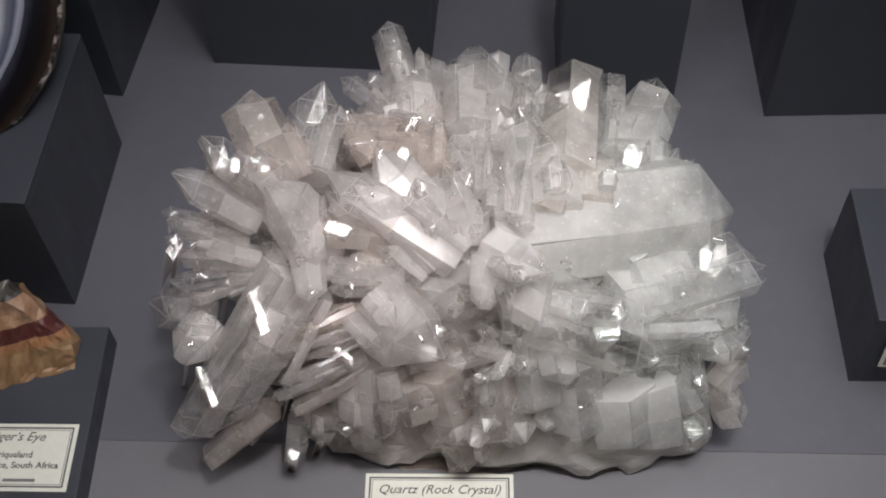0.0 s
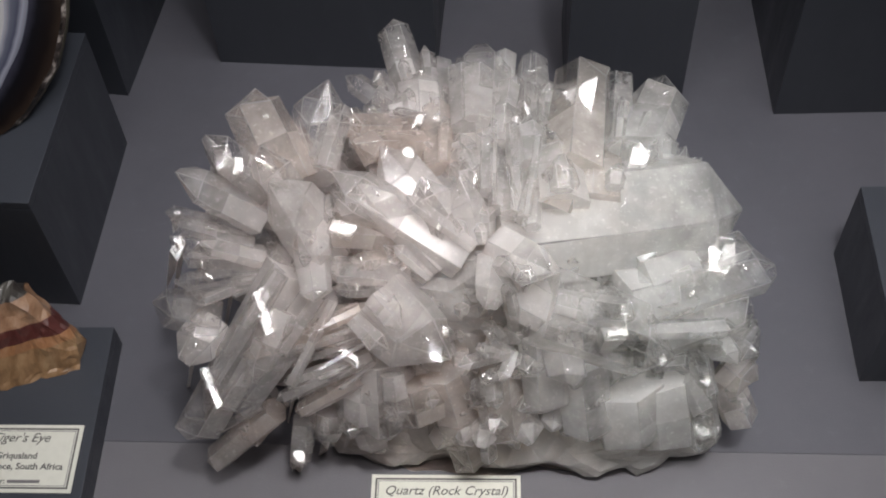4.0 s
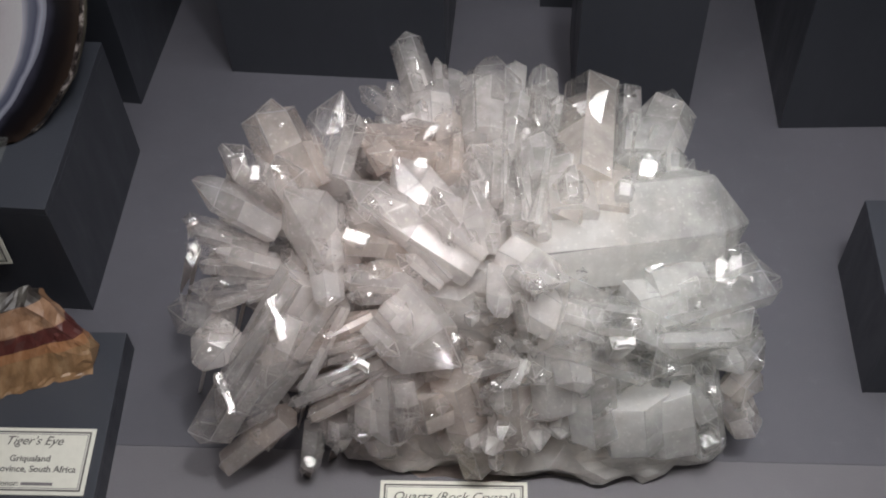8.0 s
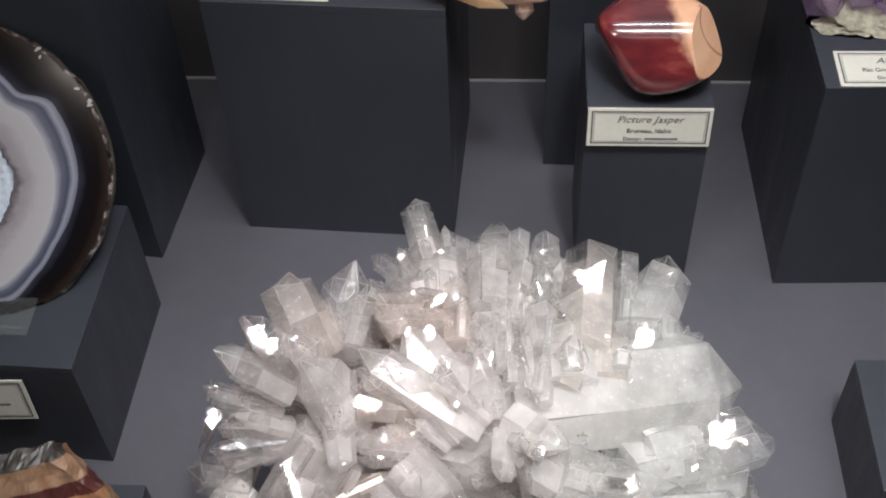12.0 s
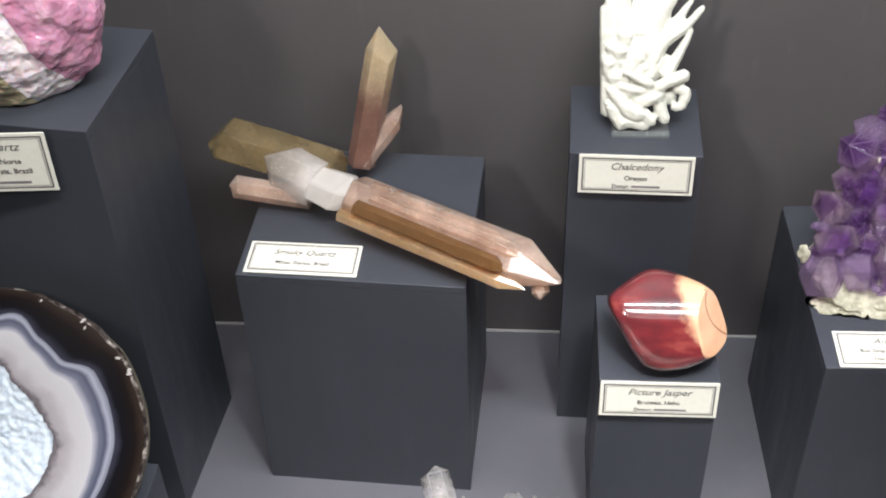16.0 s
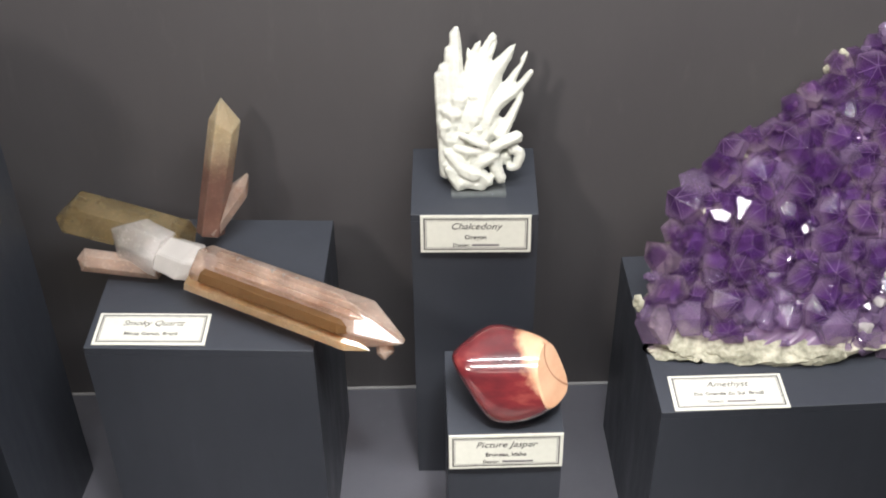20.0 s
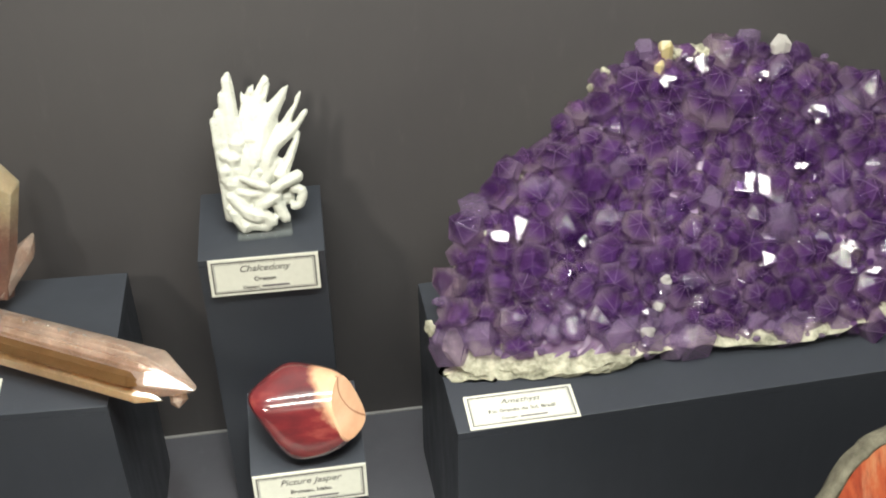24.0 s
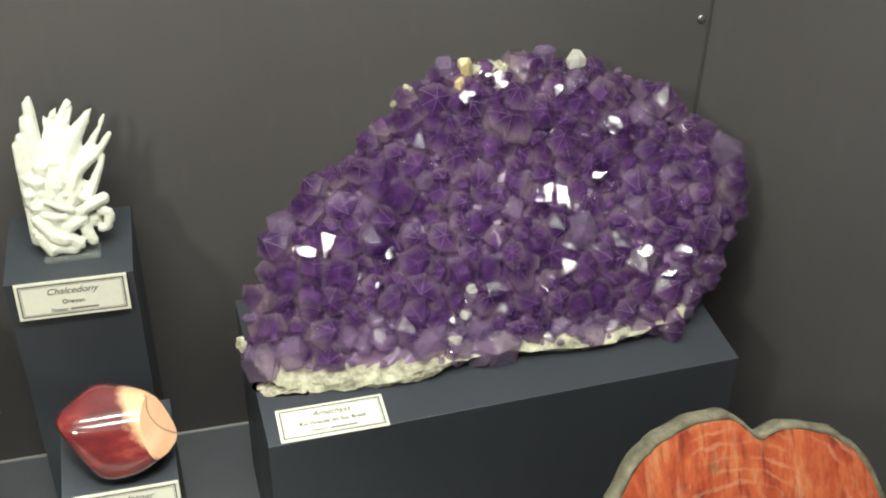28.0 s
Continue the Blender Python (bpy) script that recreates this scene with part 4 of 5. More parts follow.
for px, pz, r in ((0.36, 0.50, 0.0085), (0.43, 0.60, 0.0080), (0.50, 0.66, 0.0070), (0.56, 0.62, 0.0075), (0.62, 0.66, 0.0060), (0.48, 0.50, 0.0080), (0.40, 0.70, 0.0056), (0.50, 0.76, 0.0048)):
    limb(flat_at(px - 0.03, pz - 0.06, 0.005), flat_at(px + 0.03, pz + 0.06, 0.006), r, r * 0.8)
for a0, b0, a1, b1 in ((0.43, 0.86, 0.47, 0.90), (0.60, 0.92, 0.635, 0.94), (0.76, 0.84, 0.83, 0.88), (0.90, 0.78, 0.945, 0.83), (0.36, 0.80, 0.345, 0.86)):
    limb(flat_at(a0, b0, 0.007), flat_at(a1, b1, 0.008), 0.0026, 0.0011)
melted("finger_fan", "fan of flame-like white fingers")
# coiled foot
blob = bmesh.new()
limb(flat_at(0.26, 0.37, -0.008), flat_at(0.50, 0.31, -0.010), 0.0026, 0.0034)
limb(flat_at(0.20, 0.27, -0.004), flat_at(0.62, 0.27, -0.006), 0.0030, 0.0040, (0, -0.002, -0.002))
limb(flat_at(0.55, 0.26, -0.006), flat_at(0.82, 0.33, -0.004), 0.0044, 0.0056, (0, -0.002, 0.002))
limb(flat_at(0.14, 0.22, -0.002), flat_at(0.42, 0.10, -0.006), 0.0050, 0.0060, (0, -0.003, -0.003))
limb(flat_at(0.42, 0.16, -0.005), flat_at(0.60, 0.22, -0.006), 0.0050, 0.0042, (0, -0.002, 0.001))
limb(flat_at(0.78, 0.24, -0.002), flat_at(0.86, 0.17, -0.002), 0.0044, 0.0040, (0.002, 0, 0.002))
limb(flat_at(0.84, 0.17, -0.002), flat_at(0.76, 0.12, -0.002), 0.0040, 0.0032, (0.002, 0, -0.002))
limb(flat_at(0.16, 0.10, -0.001), flat_at(0.24, 0.01, -0.002), 0.0062, 0.0056)
limb(flat_at(0.24, 0.03, -0.002), flat_at(0.46, 0.01, -0.003), 0.0054, 0.0050)
limb(flat_at(0.40, 0.12, -0.005), flat_at(0.52, 0.05, -0.005), 0.0060, 0.0052)
limb(flat_at(0.58, 0.18, -0.003), flat_at(0.66, 0.05, -0.003), 0.0058, 0.0044)
limb(flat_at(0.20, 0.18, 0.003), flat_at(0.70, 0.16, 0.003), 0.0080, 0.0066)
melted("coiled_foot", "knobbly coiled white foot")


def easel(at, w, d, lip, back, label):
    e = thing("acrylic_stand", at, label, "display stand", "acrylic stands")
    part("foot", box_bm(-w / 2, w / 2, -d / 2, d / 2, 0, 0.0022, 0.0004), ACRYLIC, e)
    part("lip", box_bm(-w / 2, w / 2, -d / 2, -d / 2 + 0.0022, 0.0023, lip, 0.0004), ACRYLIC, e)
    part("back_rest", box_bm(-w / 4, w / 4, d / 2 - 0.0022, d / 2, 0.0023, back, 0.0004), ACRYLIC, e)
    return e


easel((0.0905, 0.6975, 0.2676), 0.0385, 0.018, 0.005, 0.030, "small clear acrylic stand with a polished lip")

# ---- polished picture jasper ----
def peach_of(n, l):
    return ramp(n, l, noise_node(n, l, 28, 6, 0.55, stretch=(1, 1, 2)), (0.35, (0.62, 0.33, 0.20)), (0.65, (0.72, 0.45, 0.29)))


m, n, l, p = nodes_of("picture_jasper")
tc = n.new("ShaderNodeTexCoord")
sep = n.new("ShaderNodeSeparateXYZ")
l.new(tc.outputs["Object"], sep.inputs[0])
warp = noise_node(n, l, 45, 4)
band = math_node(n, l, "ADD", math_node(n, l, "ADD", sep.outputs[0], math_node(n, l, "MULTIPLY", sep.outputs[2], 0.75)), math_node(n, l, "MULTIPLY", math_node(n, l, "SUBTRACT", warp, 0.5), 0.030))
red = ramp(n, l, noise_node(n, l, 34, 6, 0.6, stretch=(0.6, 1, 1.8)), (0.30, (0.055, 0.012, 0.016)), (0.52, (0.145, 0.020, 0.024)), (0.72, (0.30, 0.075, 0.060)))
peach = peach_of(n, l)
split = ramp(n, l, math_node(n, l, "ADD", math_node(n, l, "MULTIPLY", band, 12.0), 0.26), (0.50, (0, 0, 0)), (0.62, (1, 1, 1)))
c = mixed(n, l, split, red, peach)
# dark brown mixed in towards the bottom of the stone
margin = ramp(n, l, math_node(n, l, "ADD", math_node(n, l, "MULTIPLY", sep.outputs[2], -14.0), math_node(n, l, "MULTIPLY", warp, 0.25)), (0.50, (0, 0, 0)), (0.62, (1, 1, 1)))
c = mixed(n, l, margin, c, (0.050, 0.022, 0.014))
l.new(c, p.inputs["Base Color"])
p.inputs["Roughness"].default_value = 0.22
p.inputs["Coat Weight"].default_value, p.inputs["Coat Roughness"].default_value = 1.0, 0.03
JASPER = m
jasper = thing("polished_jasper", (0.1075, 0.5875, 0.1985), "polished red and peach picture jasper freeform", "jasper")
UPV, FACEV = Vector((0, 0.707, 0.707)), Vector((-0.10, -0.700, 0.707)).normalized()
SIDES = [(Vector((a, 0, 0)) + UPV * b, d) for a, b, d in ((-0.59, 0.81, 0.0325), (0.316, 0.949, 0.0275), (0.92, 0.39, 0.0315), (0.74, -0.67, 0.038), (0.51, -0.86, 0.0355), (0.0, -1.0, 0.0325), (-0.83, -0.56, 0.0305), (-0.90, -0.43, 0.0320))]
SIDES += [((UPV * 0.46 + FACEV * 0.89).normalized(), 0.0235), ((UPV * -0.36 + FACEV * 0.93).normalized(), 0.0235), (-FACEV, 0.024)]
bm = bmesh.new()
bmesh.ops.create_icosphere(bm, subdivisions=6, radius=1)
for v in bm.verts:
    d = v.co.normalized()
    k = sum(max(0.0, d.dot(way) / reach) ** 8 for way, reach in SIDES) ** (-1 / 8)
    v.co = d * k * 1.07
    v.co.z = max(v.co.z, -0.0313)
m, n, l, p = nodes_of("peach_jasper")
line = ramp(n, l, noise_node(n, l, 16, 1, 0.3), (0.492, (1, 1, 1)), (0.50, (0, 0, 0)), (0.508, (1, 1, 1)))
l.new(mixed(n, l, line, (0.28, 0.12, 0.07), peach_of(n, l)), p.inputs["Base Color"])
p.inputs["Roughness"].default_value = 0.25
p.inputs["Coat Weight"].default_value, p.inputs["Coat Roughness"].default_value = 1.0, 0.05
whole = bm.copy()
facet_way = (Vector((0.80, 0, 0)) + FACEV * 0.60).normalized()
facet_at = facet_way * 0.0285
cut(bm, facet_at, facet_way)
cut(whole, facet_at - facet_way * 0.0004, -facet_way)
for stone, name, mat_, word in ((bm, "stone", JASPER, "dark red polished body"), (whole, "facet", m, "flat peach end facet")):
    if name == "facet":
        cut(stone, facet_at + facet_way * 0.0012, facet_way)
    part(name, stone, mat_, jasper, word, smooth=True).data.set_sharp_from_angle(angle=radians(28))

# ---- amethyst geode ----
AO = Vector((0.2, 0.605, 0.1955))
AV = Vector((0, 0.649, 0.7608))
AN = Vector((0, -0.7608, 0.649))
AMX, AMY, AMZ = 0.39, 0.66, 0.188
amethyst = thing("amethyst_geode", (AMX, AMY, AMZ), "big sloping amethyst geode slab with purple crystal points", "amethyst")
EDGE = [(0.194, 0.027), (0.205, 0.060), (0.229, 0.111), (0.258, 0.138), (0.313, 0.172), (0.348, 0.205), (0.382, 0.216), (0.440, 0.214), (0.496, 0.206), (0.527, 0.187), (0.561, 0.159), (0.592, 0.130), (0.594, 0.098), (0.582, 0.070), (0.555, 0.030), (0.530, 0.004), (0.466, -0.006), (0.363, 0.000), (0.330, -0.003), (0.308, -0.009), (0.261, -0.010), (0.222, -0.004)]


def on_face(u, v, lift=0.0):
    swell = 0.010 * noise.noise(Vector((u * 11, v * 11, 2.0))) + 0.006 * math.sin((u - 0.2) * 8) - 0.05 * max(0.0, v - 0.13) ** 1.4
    p = Vector((u, AO.y, AO.z)) + AV * v + AN * (lift + swell)
    p.y = min(p.y, 0.762)
    return p - Vector((AMX, AMY, AMZ))


def inside(u, v):
    hit = False
    for (x0, y0), (x1, y1) in zip(EDGE, EDGE[1:] + EDGE[:1]):
        if (y0 > v) != (y1 > v) and u < (x1 - x0) * (v - y0) / (y1 - y0) + x0:
            hit = not hit
    return hit


def edge_gap(u, v):
    best = 1.0
    for (x0, y0), (x1, y1) in zip(EDGE, EDGE[1:] + EDGE[:1]):
        dx, dy = x1 - x0, y1 - y0
        f = max(0.0, min(1.0, ((u - x0) * dx + (v - y0) * dy) / (dx * dx + dy * dy)))
        best = min(best, math.hypot(u - x0 - f * dx, v - y0 - f * dy))
    return best


# body: a rind round the crystal face, resting on the plinth
ring_uv = []
for (x0, y0), (x1, y1) in zip(EDGE, EDGE[1:] + EDGE[:1]):
    for i in range(12):
        ring_uv.append((x0 + (x1 - x0) * i / 12, y0 + (y1 - y0) * i / 12))
cu, cv = 0.40, 0.095
bm = bmesh.new()
rings = []
for grow, lift in ((0.82, -0.007), (0.90, -0.005), (0.95, -0.002), (0.985, 0.0), (1.0, -0.005), (1.005, -0.014), (0.985, -0.026), (0.94, -0.040), (0.80, -0.052), (0.4, -0.056)):
    ring = []
    for u, v in ring_uv:
        hi = min(1.0, max(0.0, (v - 0.004) / 0.03))
        k = grow * (1 - 0.055 * hi * hi * (3 - 2 * hi)) * (1 + 0.030 * noise.noise(Vector((u * 60, v * 60, lift * 90))) + 0.016 * noise.noise(Vector((u * 190, v * 190, lift * 200))))
        q = on_face(cu + (u - cu) * k, cv + (v - cv) * k, lift - 0.010 * hi)
        q.z = max(q.z, 0.0006)
        q.y = min(q.y, 0.762 - AMY)
        ring.append(bm.verts.new(q))
    rings.append(ring)
for a, b in zip(rings, rings[1:]):
    for i in range(len(a)):
        j = (i + 1) % len(a)
        bm.faces.new((a[i], a[j], b[j], b[i]))
bm.faces.new(rings[-1])
part("rind", bm, RIND, amethyst, "pale greenish-grey rock rind")

bm = bmesh.new()
rings = []
for grow in (0.02, 0.25, 0.45, 0.62, 0.78, 0.88):
    rings.append([bm.verts.new(on_face(cu + (u - cu) * grow, cv + (v - cv) * grow, -0.006 + 0.003 * noise.noise(Vector((u * grow * 90, v * grow * 90, 0))))) for u, v in ring_uv])
for a, b in zip(rings, rings[1:]):
    for i in range(len(a)):
        j = (i + 1) % len(a)
        bm.faces.new((a[i], a[j], b[j], b[i]))
part("crystal_bed", bm, AMETHYST_BED, amethyst, "purple ground between the points")

rng = random.Random(21)
shapes = {}
for mat_ in (AMETHYST, AMETHYST_DARK, AMETHYST_PALE):
    shapes[mat_.name] = []
    for k in range(8):
        bmx = crystal_bm(1.5, 1.0, rng, rng.uniform(0.85, 1.1), 1.0, rng.choice((0.0, 0.0, 0.25)), edge=0.022, edge_slot=1)
        me = mesh_of("crystal", bmx, mat_)
        me.materials.append(AMETHYST_EDGE)
        shapes[mat_.name].append(me)
spots, tries = [], 0
while len(spots) < 760 and tries < 60000:
    tries += 1
    u, v = rng.uniform(0.19, 0.60), rng.uniform(-0.012, 0.218)
    r = rng.choice((0.0100, 0.0115, 0.0130, 0.0145)) if tries < 2500 else rng.uniform(0.0085, 0.0105) if tries < 12000 else rng.uniform(0.0050, 0.0075)
    if not inside(u, v) or edge_gap(u, v) < (0.008 if u < 0.24 else 0.003) or (u < 0.345 and v < 0.018 + 0.004 * math.sin(u * 90)) or (u < 0.50 and v < 0.006) or math.hypot((u - 0.363) * 1.6, v - 0.036) < 0.011:
        continue
    if any(math.hypot(u - a, v - b) < 0.57 * (r + s) for a, b, s in spots):
        continue
    spots.append((u, v, r))
up = AN.to_track_quat("Z", "Y").to_matrix().to_4x4()
rest = {}
for count, (u, v, r) in enumerate(spots):
    low = v < (0.030 if u < 0.38 else 0.020) + 0.012 * noise.noise(Vector((u * 30, 1, 1)))
    shade = rng.random()
    kind = AMETHYST_PALE if (low and shade < 0.62) or shade < 0.08 else AMETHYST_DARK if shade > 0.52 else AMETHYST
    tilt = pose(0, 0, 0, rng.gauss(0, 13), rng.gauss(0, 13), rng.uniform(0, 360))
    if edge_gap(u, v) < 0.014:
        out = Vector((u - cu, v - cv)).normalized() * 22
        tilt = pose(0, 0, 0, -out.y, out.x, 0) @ tilt
    m = Matrix.Translation(on_face(u, v, -0.0105 + rng.uniform(-0.002, 0.003))) @ up @ tilt @ Matrix.Diagonal((r * 1.12, r * 1.12, r * 1.02, 1))
    if count < 300:
        ob = new("crystal", rng.choice(shapes[kind.name]))
        ob.parent, ob.matrix_local = amethyst, m
    else:
        me = rng.choice(shapes[kind.name]).copy()
        me.transform(m)
        rest.setdefault(kind.name, (bmesh.new(), kind))[0].from_mesh(me)
        bpy.data.meshes.remove(me)
for bm, kind in rest.values():
    crust = tagged(part("crystal_crust", bm, kind, amethyst, "small purple points between the large ones"), kind="stuff")
    crust.data.materials.append(AMETHYST_EDGE)

# fine points in the gaps and along the rim
bm = bmesh.new()
for k in range(520):
    u, v = rng.uniform(0.19, 0.60), rng.uniform(-0.012, 0.218)
    if not inside(u, v) or (u < 0.335 and v < 0.006) or any(math.hypot(u - a, v - b) < 0.75 * s for a, b, s in spots):
        continue
    r = rng.uniform(0.0018, 0.0036)
    one = crystal_bm(r * 2.0, r, rng, 0.95, 0.95, 0.0)
    q = on_face(u, v, -0.005 + rng.uniform(0, 0.004))
    w = (AN + Vector((rng.gauss(0, 0.3), rng.gauss(0, 0.3), rng.gauss(0, 0.3)))).normalized()
    pointed(one, q, q + w * r * 2)
    me = bpy.data.meshes.new("fine")
    one.to_mesh(me)
    one.free()
    bm.from_mesh(me)
    bpy.data.meshes.remove(me)
tagged(part("fine_druse", bm, AMETHYST_PALE, amethyst, "tiny pale lilac points in the gaps"), kind="stuff")

# flat facets added as glints, and a pale seam across the lower half
for u, v, w, h, turn, sides in ((0.431, 0.114, 0.0062, 0.0086, 20, 4), (0.445, 0.110, 0.0040, 0.0085, -8, 4), (0.493, 0.159, 0.0058, 0.0046, 25, 5), (0.267, 0.100, 0.0048, 0.0082, 15, 3), (0.252, 0.093, 0.0056, 0.0036, 20, 5), (0.312, 0.084, 0.0050, 0.0036, -30, 4), (0.409, 0.201, 0.0044, 0.0060, -20, 4), (0.383, 0.189, 0.0056, 0.0048, 10, 5), (0.398, 0.203, 0.0050, 0.0030, 0, 4), (0.440, 0.058, 0.0052, 0.0044, 30, 3), (0.535, 0.058, 0.0036, 0.0042, 0, 4), (0.503, 0.061, 0.0050, 0.0046, 40, 5), (0.476, 0.121, 0.0050, 0.0024, 0, 4), (0.518, 0.041, 0.0044, 0.0022, 0, 4), (0.453, 0.188, 0.0034, 0.0034, 0, 5), (0.300, 0.062, 0.0030, 0.0022, 20, 4), (0.348, 0.030, 0.0026, 0.0030, 0, 3)):
    q = on_face(u, v, 0.0095) + Vector((AMX, AMY, AMZ))
    glint(q.x, q.y, q.z, w * 0.95, h * 0.95, turn, sides, AMETHYST_PALE, amethyst, Vector((0.14, -0.02, 0.81)))
for k in range(9):
    f = k / 8
    one = bmesh.new()
    bmesh.ops.create_icosphere(one, subdivisions=2, radius=rng.uniform(0.0045, 0.0065))
    roughen(one, 0.0022, 0.004, k * 2.1)
    bmesh.ops.transform(one, matrix=Matrix.Translation(on_face(0.369 - 0.024 * f + rng.uniform(-0.002, 0.002), 0.050 - 0.046 * f, -0.003)), verts=one.verts)
    part("pale_seam", one, AMETHYST_PALE if k % 3 else CHALK, amethyst)

# lumps of pale rock along the lower edge and chips on the flank
for k in range(26):
    low = k < 12
    if low:
        u = 0.222 + 0.0098 * k
        v = -0.002 + rng.uniform(-0.002, 0.003) + 0.02 * max(0.0, 0.215 - u)
        r = rng.uniform(0.0090, 0.0120)
    else:
        f = (k - 12) / 13
        u, v = 0.198 + 0.145 * f, 0.035 + 0.165 * f ** 0.9 + rng.uniform(-0.004, 0.004)
        r = rng.uniform(0.0028, 0.0050)
    one = bmesh.new()
    bmesh.ops.create_icosphere(one, subdivisions=3, radius=1)
    turn = pose(0, 0, 0, rng.uniform(0, 360), rng.uniform(0, 360), rng.uniform(0, 360)) if not low else pose(0, 0, 0, rng.uniform(-20, 20), rng.uniform(-14, 14), rng.uniform(-14, 14))
    for vert in one.verts:
        d = vert.co.copy()
        vert.co = d * min(1.0, 0.80 / max(0.3, abs(d.x * 0.8 + d.y * 0.6)), 0.75 / max(0.3, abs(d.z * 0.9 - d.x * 0.43)))
        vert.co = Vector((vert.co.x * (1.9 if low else 1.25), vert.co.y * 0.9, vert.co.z * 0.72)) * r
    roughen(one, r * 0.30, r * 0.7, k * 1.7)
    bmesh.ops.transform(one, matrix=Matrix.Translation(on_face(u, v, -0.010 if low else -0.008)) @ turn, verts=one.verts)
    for vert in one.verts:
        vert.co.z = max(vert.co.z, 0.0008)
    part("rind_lump" if low else "rim_chip", one, RIND, amethyst)

# pale knobs and a strip of bare rock on the upper rim
CALCITE = crystal_material("cream_calcite", (0.95, 0.88, 0.70), 0.8, 0.0, 0.2, deep=(0.74, 0.63, 0.36), soak=0.004, sheen=1.4)
for u, v, r, tall, mat_, word in ((0.386, 0.2020, 0.0062, 0.020, CALCITE, "cream-yellow calcite knob"), (0.381, 0.1960, 0.0050, 0.012, CALCITE, "cream-yellow calcite knob"), (0.473, 0.2060, 0.0080, 0.013, CHALK, "white crystal knob"), (0.372, 0.2110, 0.0085, 0.013, AMETHYST_PALE, "pale lilac knob"), (0.449, 0.2120, 0.0100, 0.015, AMETHYST_PALE, "pale lilac knob")):
    one = crystal_bm(tall, r, rng, 0.6, 0.9, 0.5)
    q = on_face(u, v, -0.004)
    pointed(one, q, q + (AN * 0.55 + AV * 0.8).normalized() * tall)
    part("rim_knob", one, mat_, amethyst, word)
for k in range(8):
    one = bmesh.new()
    bmesh.ops.create_icosphere(one, subdivisions=3, radius=1)
    for vert in one.verts:
        vert.co = Vector((vert.co.x * 0.0075, vert.co.y * 0.005, vert.co.z * 0.0042))
    roughen(one, 0.0022, 0.003, k * 3.3)
    bmesh.ops.transform(one, matrix=Matrix.Translation(on_face(0.398 + 0.0058 * k, 0.2105 + 0.002 * math.sin(k * 1.3), -0.004)), verts=one.verts)
    part("bare_rim", one, RIND, amethyst, "bare greenish-white rock on the rim")

# ---- agate slice ----
GO, GV = Vector((-0.331, 0.502, 0.1620)), Vector((0, 0.701, 0.713))
GN = Vector((0, -0.713, 0.701))
agate = thing("agate_slice", (-0.331, 0.46, 0.1057), "polished round agate slice with a blue-white crystal centre", "agate")


# radius of the heart, the two edges of the blue band and the rim, every 15 degrees from below to above
AGATE_RINGS = (
    (0.41, (0.0414, 0.0425, 0.0490, 0.0485, 0.0475, 0.0470, 0.0470, 0.0420, 0.0395, 0.0385, 0.0390, 0.0460, 0.0467)),
    (0.67, (0.0650, 0.0720, 0.0790, 0.0770, 0.0752, 0.0742, 0.0730, 0.0694, 0.0672, 0.0605, 0.0630, 0.0695, 0.0658)),
    (0.80, (0.0755, 0.0845, 0.0900, 0.0865, 0.0847, 0.0862, 0.0875, 0.0862, 0.0845, 0.0712, 0.0730, 0.0815, 0.0755)),
    (1.00, (0.1000, 0.1020, 0.1040, 0.1055, 0.1062, 0.1075, 0.1078, 0.1067, 0.1052, 0.1020, 0.0985, 0.0970, 0.0955)))


def ring_radius(radii, th):
    a = math.degrees(math.asin(math.sin(th)))
    f = (a + 90) / 15
    i = min(11, int(f))
    g = f - i
    g = g * g * (3 - 2 * g)
    return radii[i] * (1 - g) + radii[i + 1] * g


def ring_at(k, th, lift=0.0):
    k0, r0 = 0.0, 0.0
    for k1, radii in AGATE_RINGS:
        r1 = ring_radius(radii, th)
        if k <= k1:
            break
        k0, r0 = k1, r1
    r = r0 + (r1 - r0) * (k - k0) / (k1 - k0)
    if k > 0.95:
        r *= 1 + 0.010 * noise.noise(Vector((math.cos(th) * 9, math.sin(th) * 9, k * 3)))
    elif 0.38 < k < 0.44:
        r *= 1 + 0.035 * noise.noise(Vector((math.cos(th) * 22, math.sin(th) * 22, 0)))
    p = GO + Vector((1, 0, 0)) * (r * math.cos(th)) + GV * (r * math.sin(th)) + GN * lift
    p -= Vector((-0.331, 0.46, 0.1057))
    p.z = max(p.z, 0.0008)
    return p


def agate_ring(name, k0, k1, steps, material, lift0, lift1, label):
    bm = bmesh.new()
    uv = bm.loops.layers.uv.new("map")
    rows, N = [], 128
    for i in range(steps + 1):
        f = i / steps
        rows.append([bm.verts.new(ring_at(k0 + (k1 - k0) * f, math.tau * j / N, lift0 + (lift1 - lift0) * f)) for j in range(N)])
    for i in range(steps):
        for j in range(N):
            q = (j + 1) % N
            face = bm.faces.new((rows[i][j], rows[i][q], rows[i + 1][q], rows[i + 1][j]))
            for lp, (a, b) in zip(face.loops, ((i, j), (i, j + 1), (i + 1, j + 1), (i + 1, j))):
                lp[uv].uv = (b / N * 4, a / steps)
    return part(name, bm, material, agate, label, True)


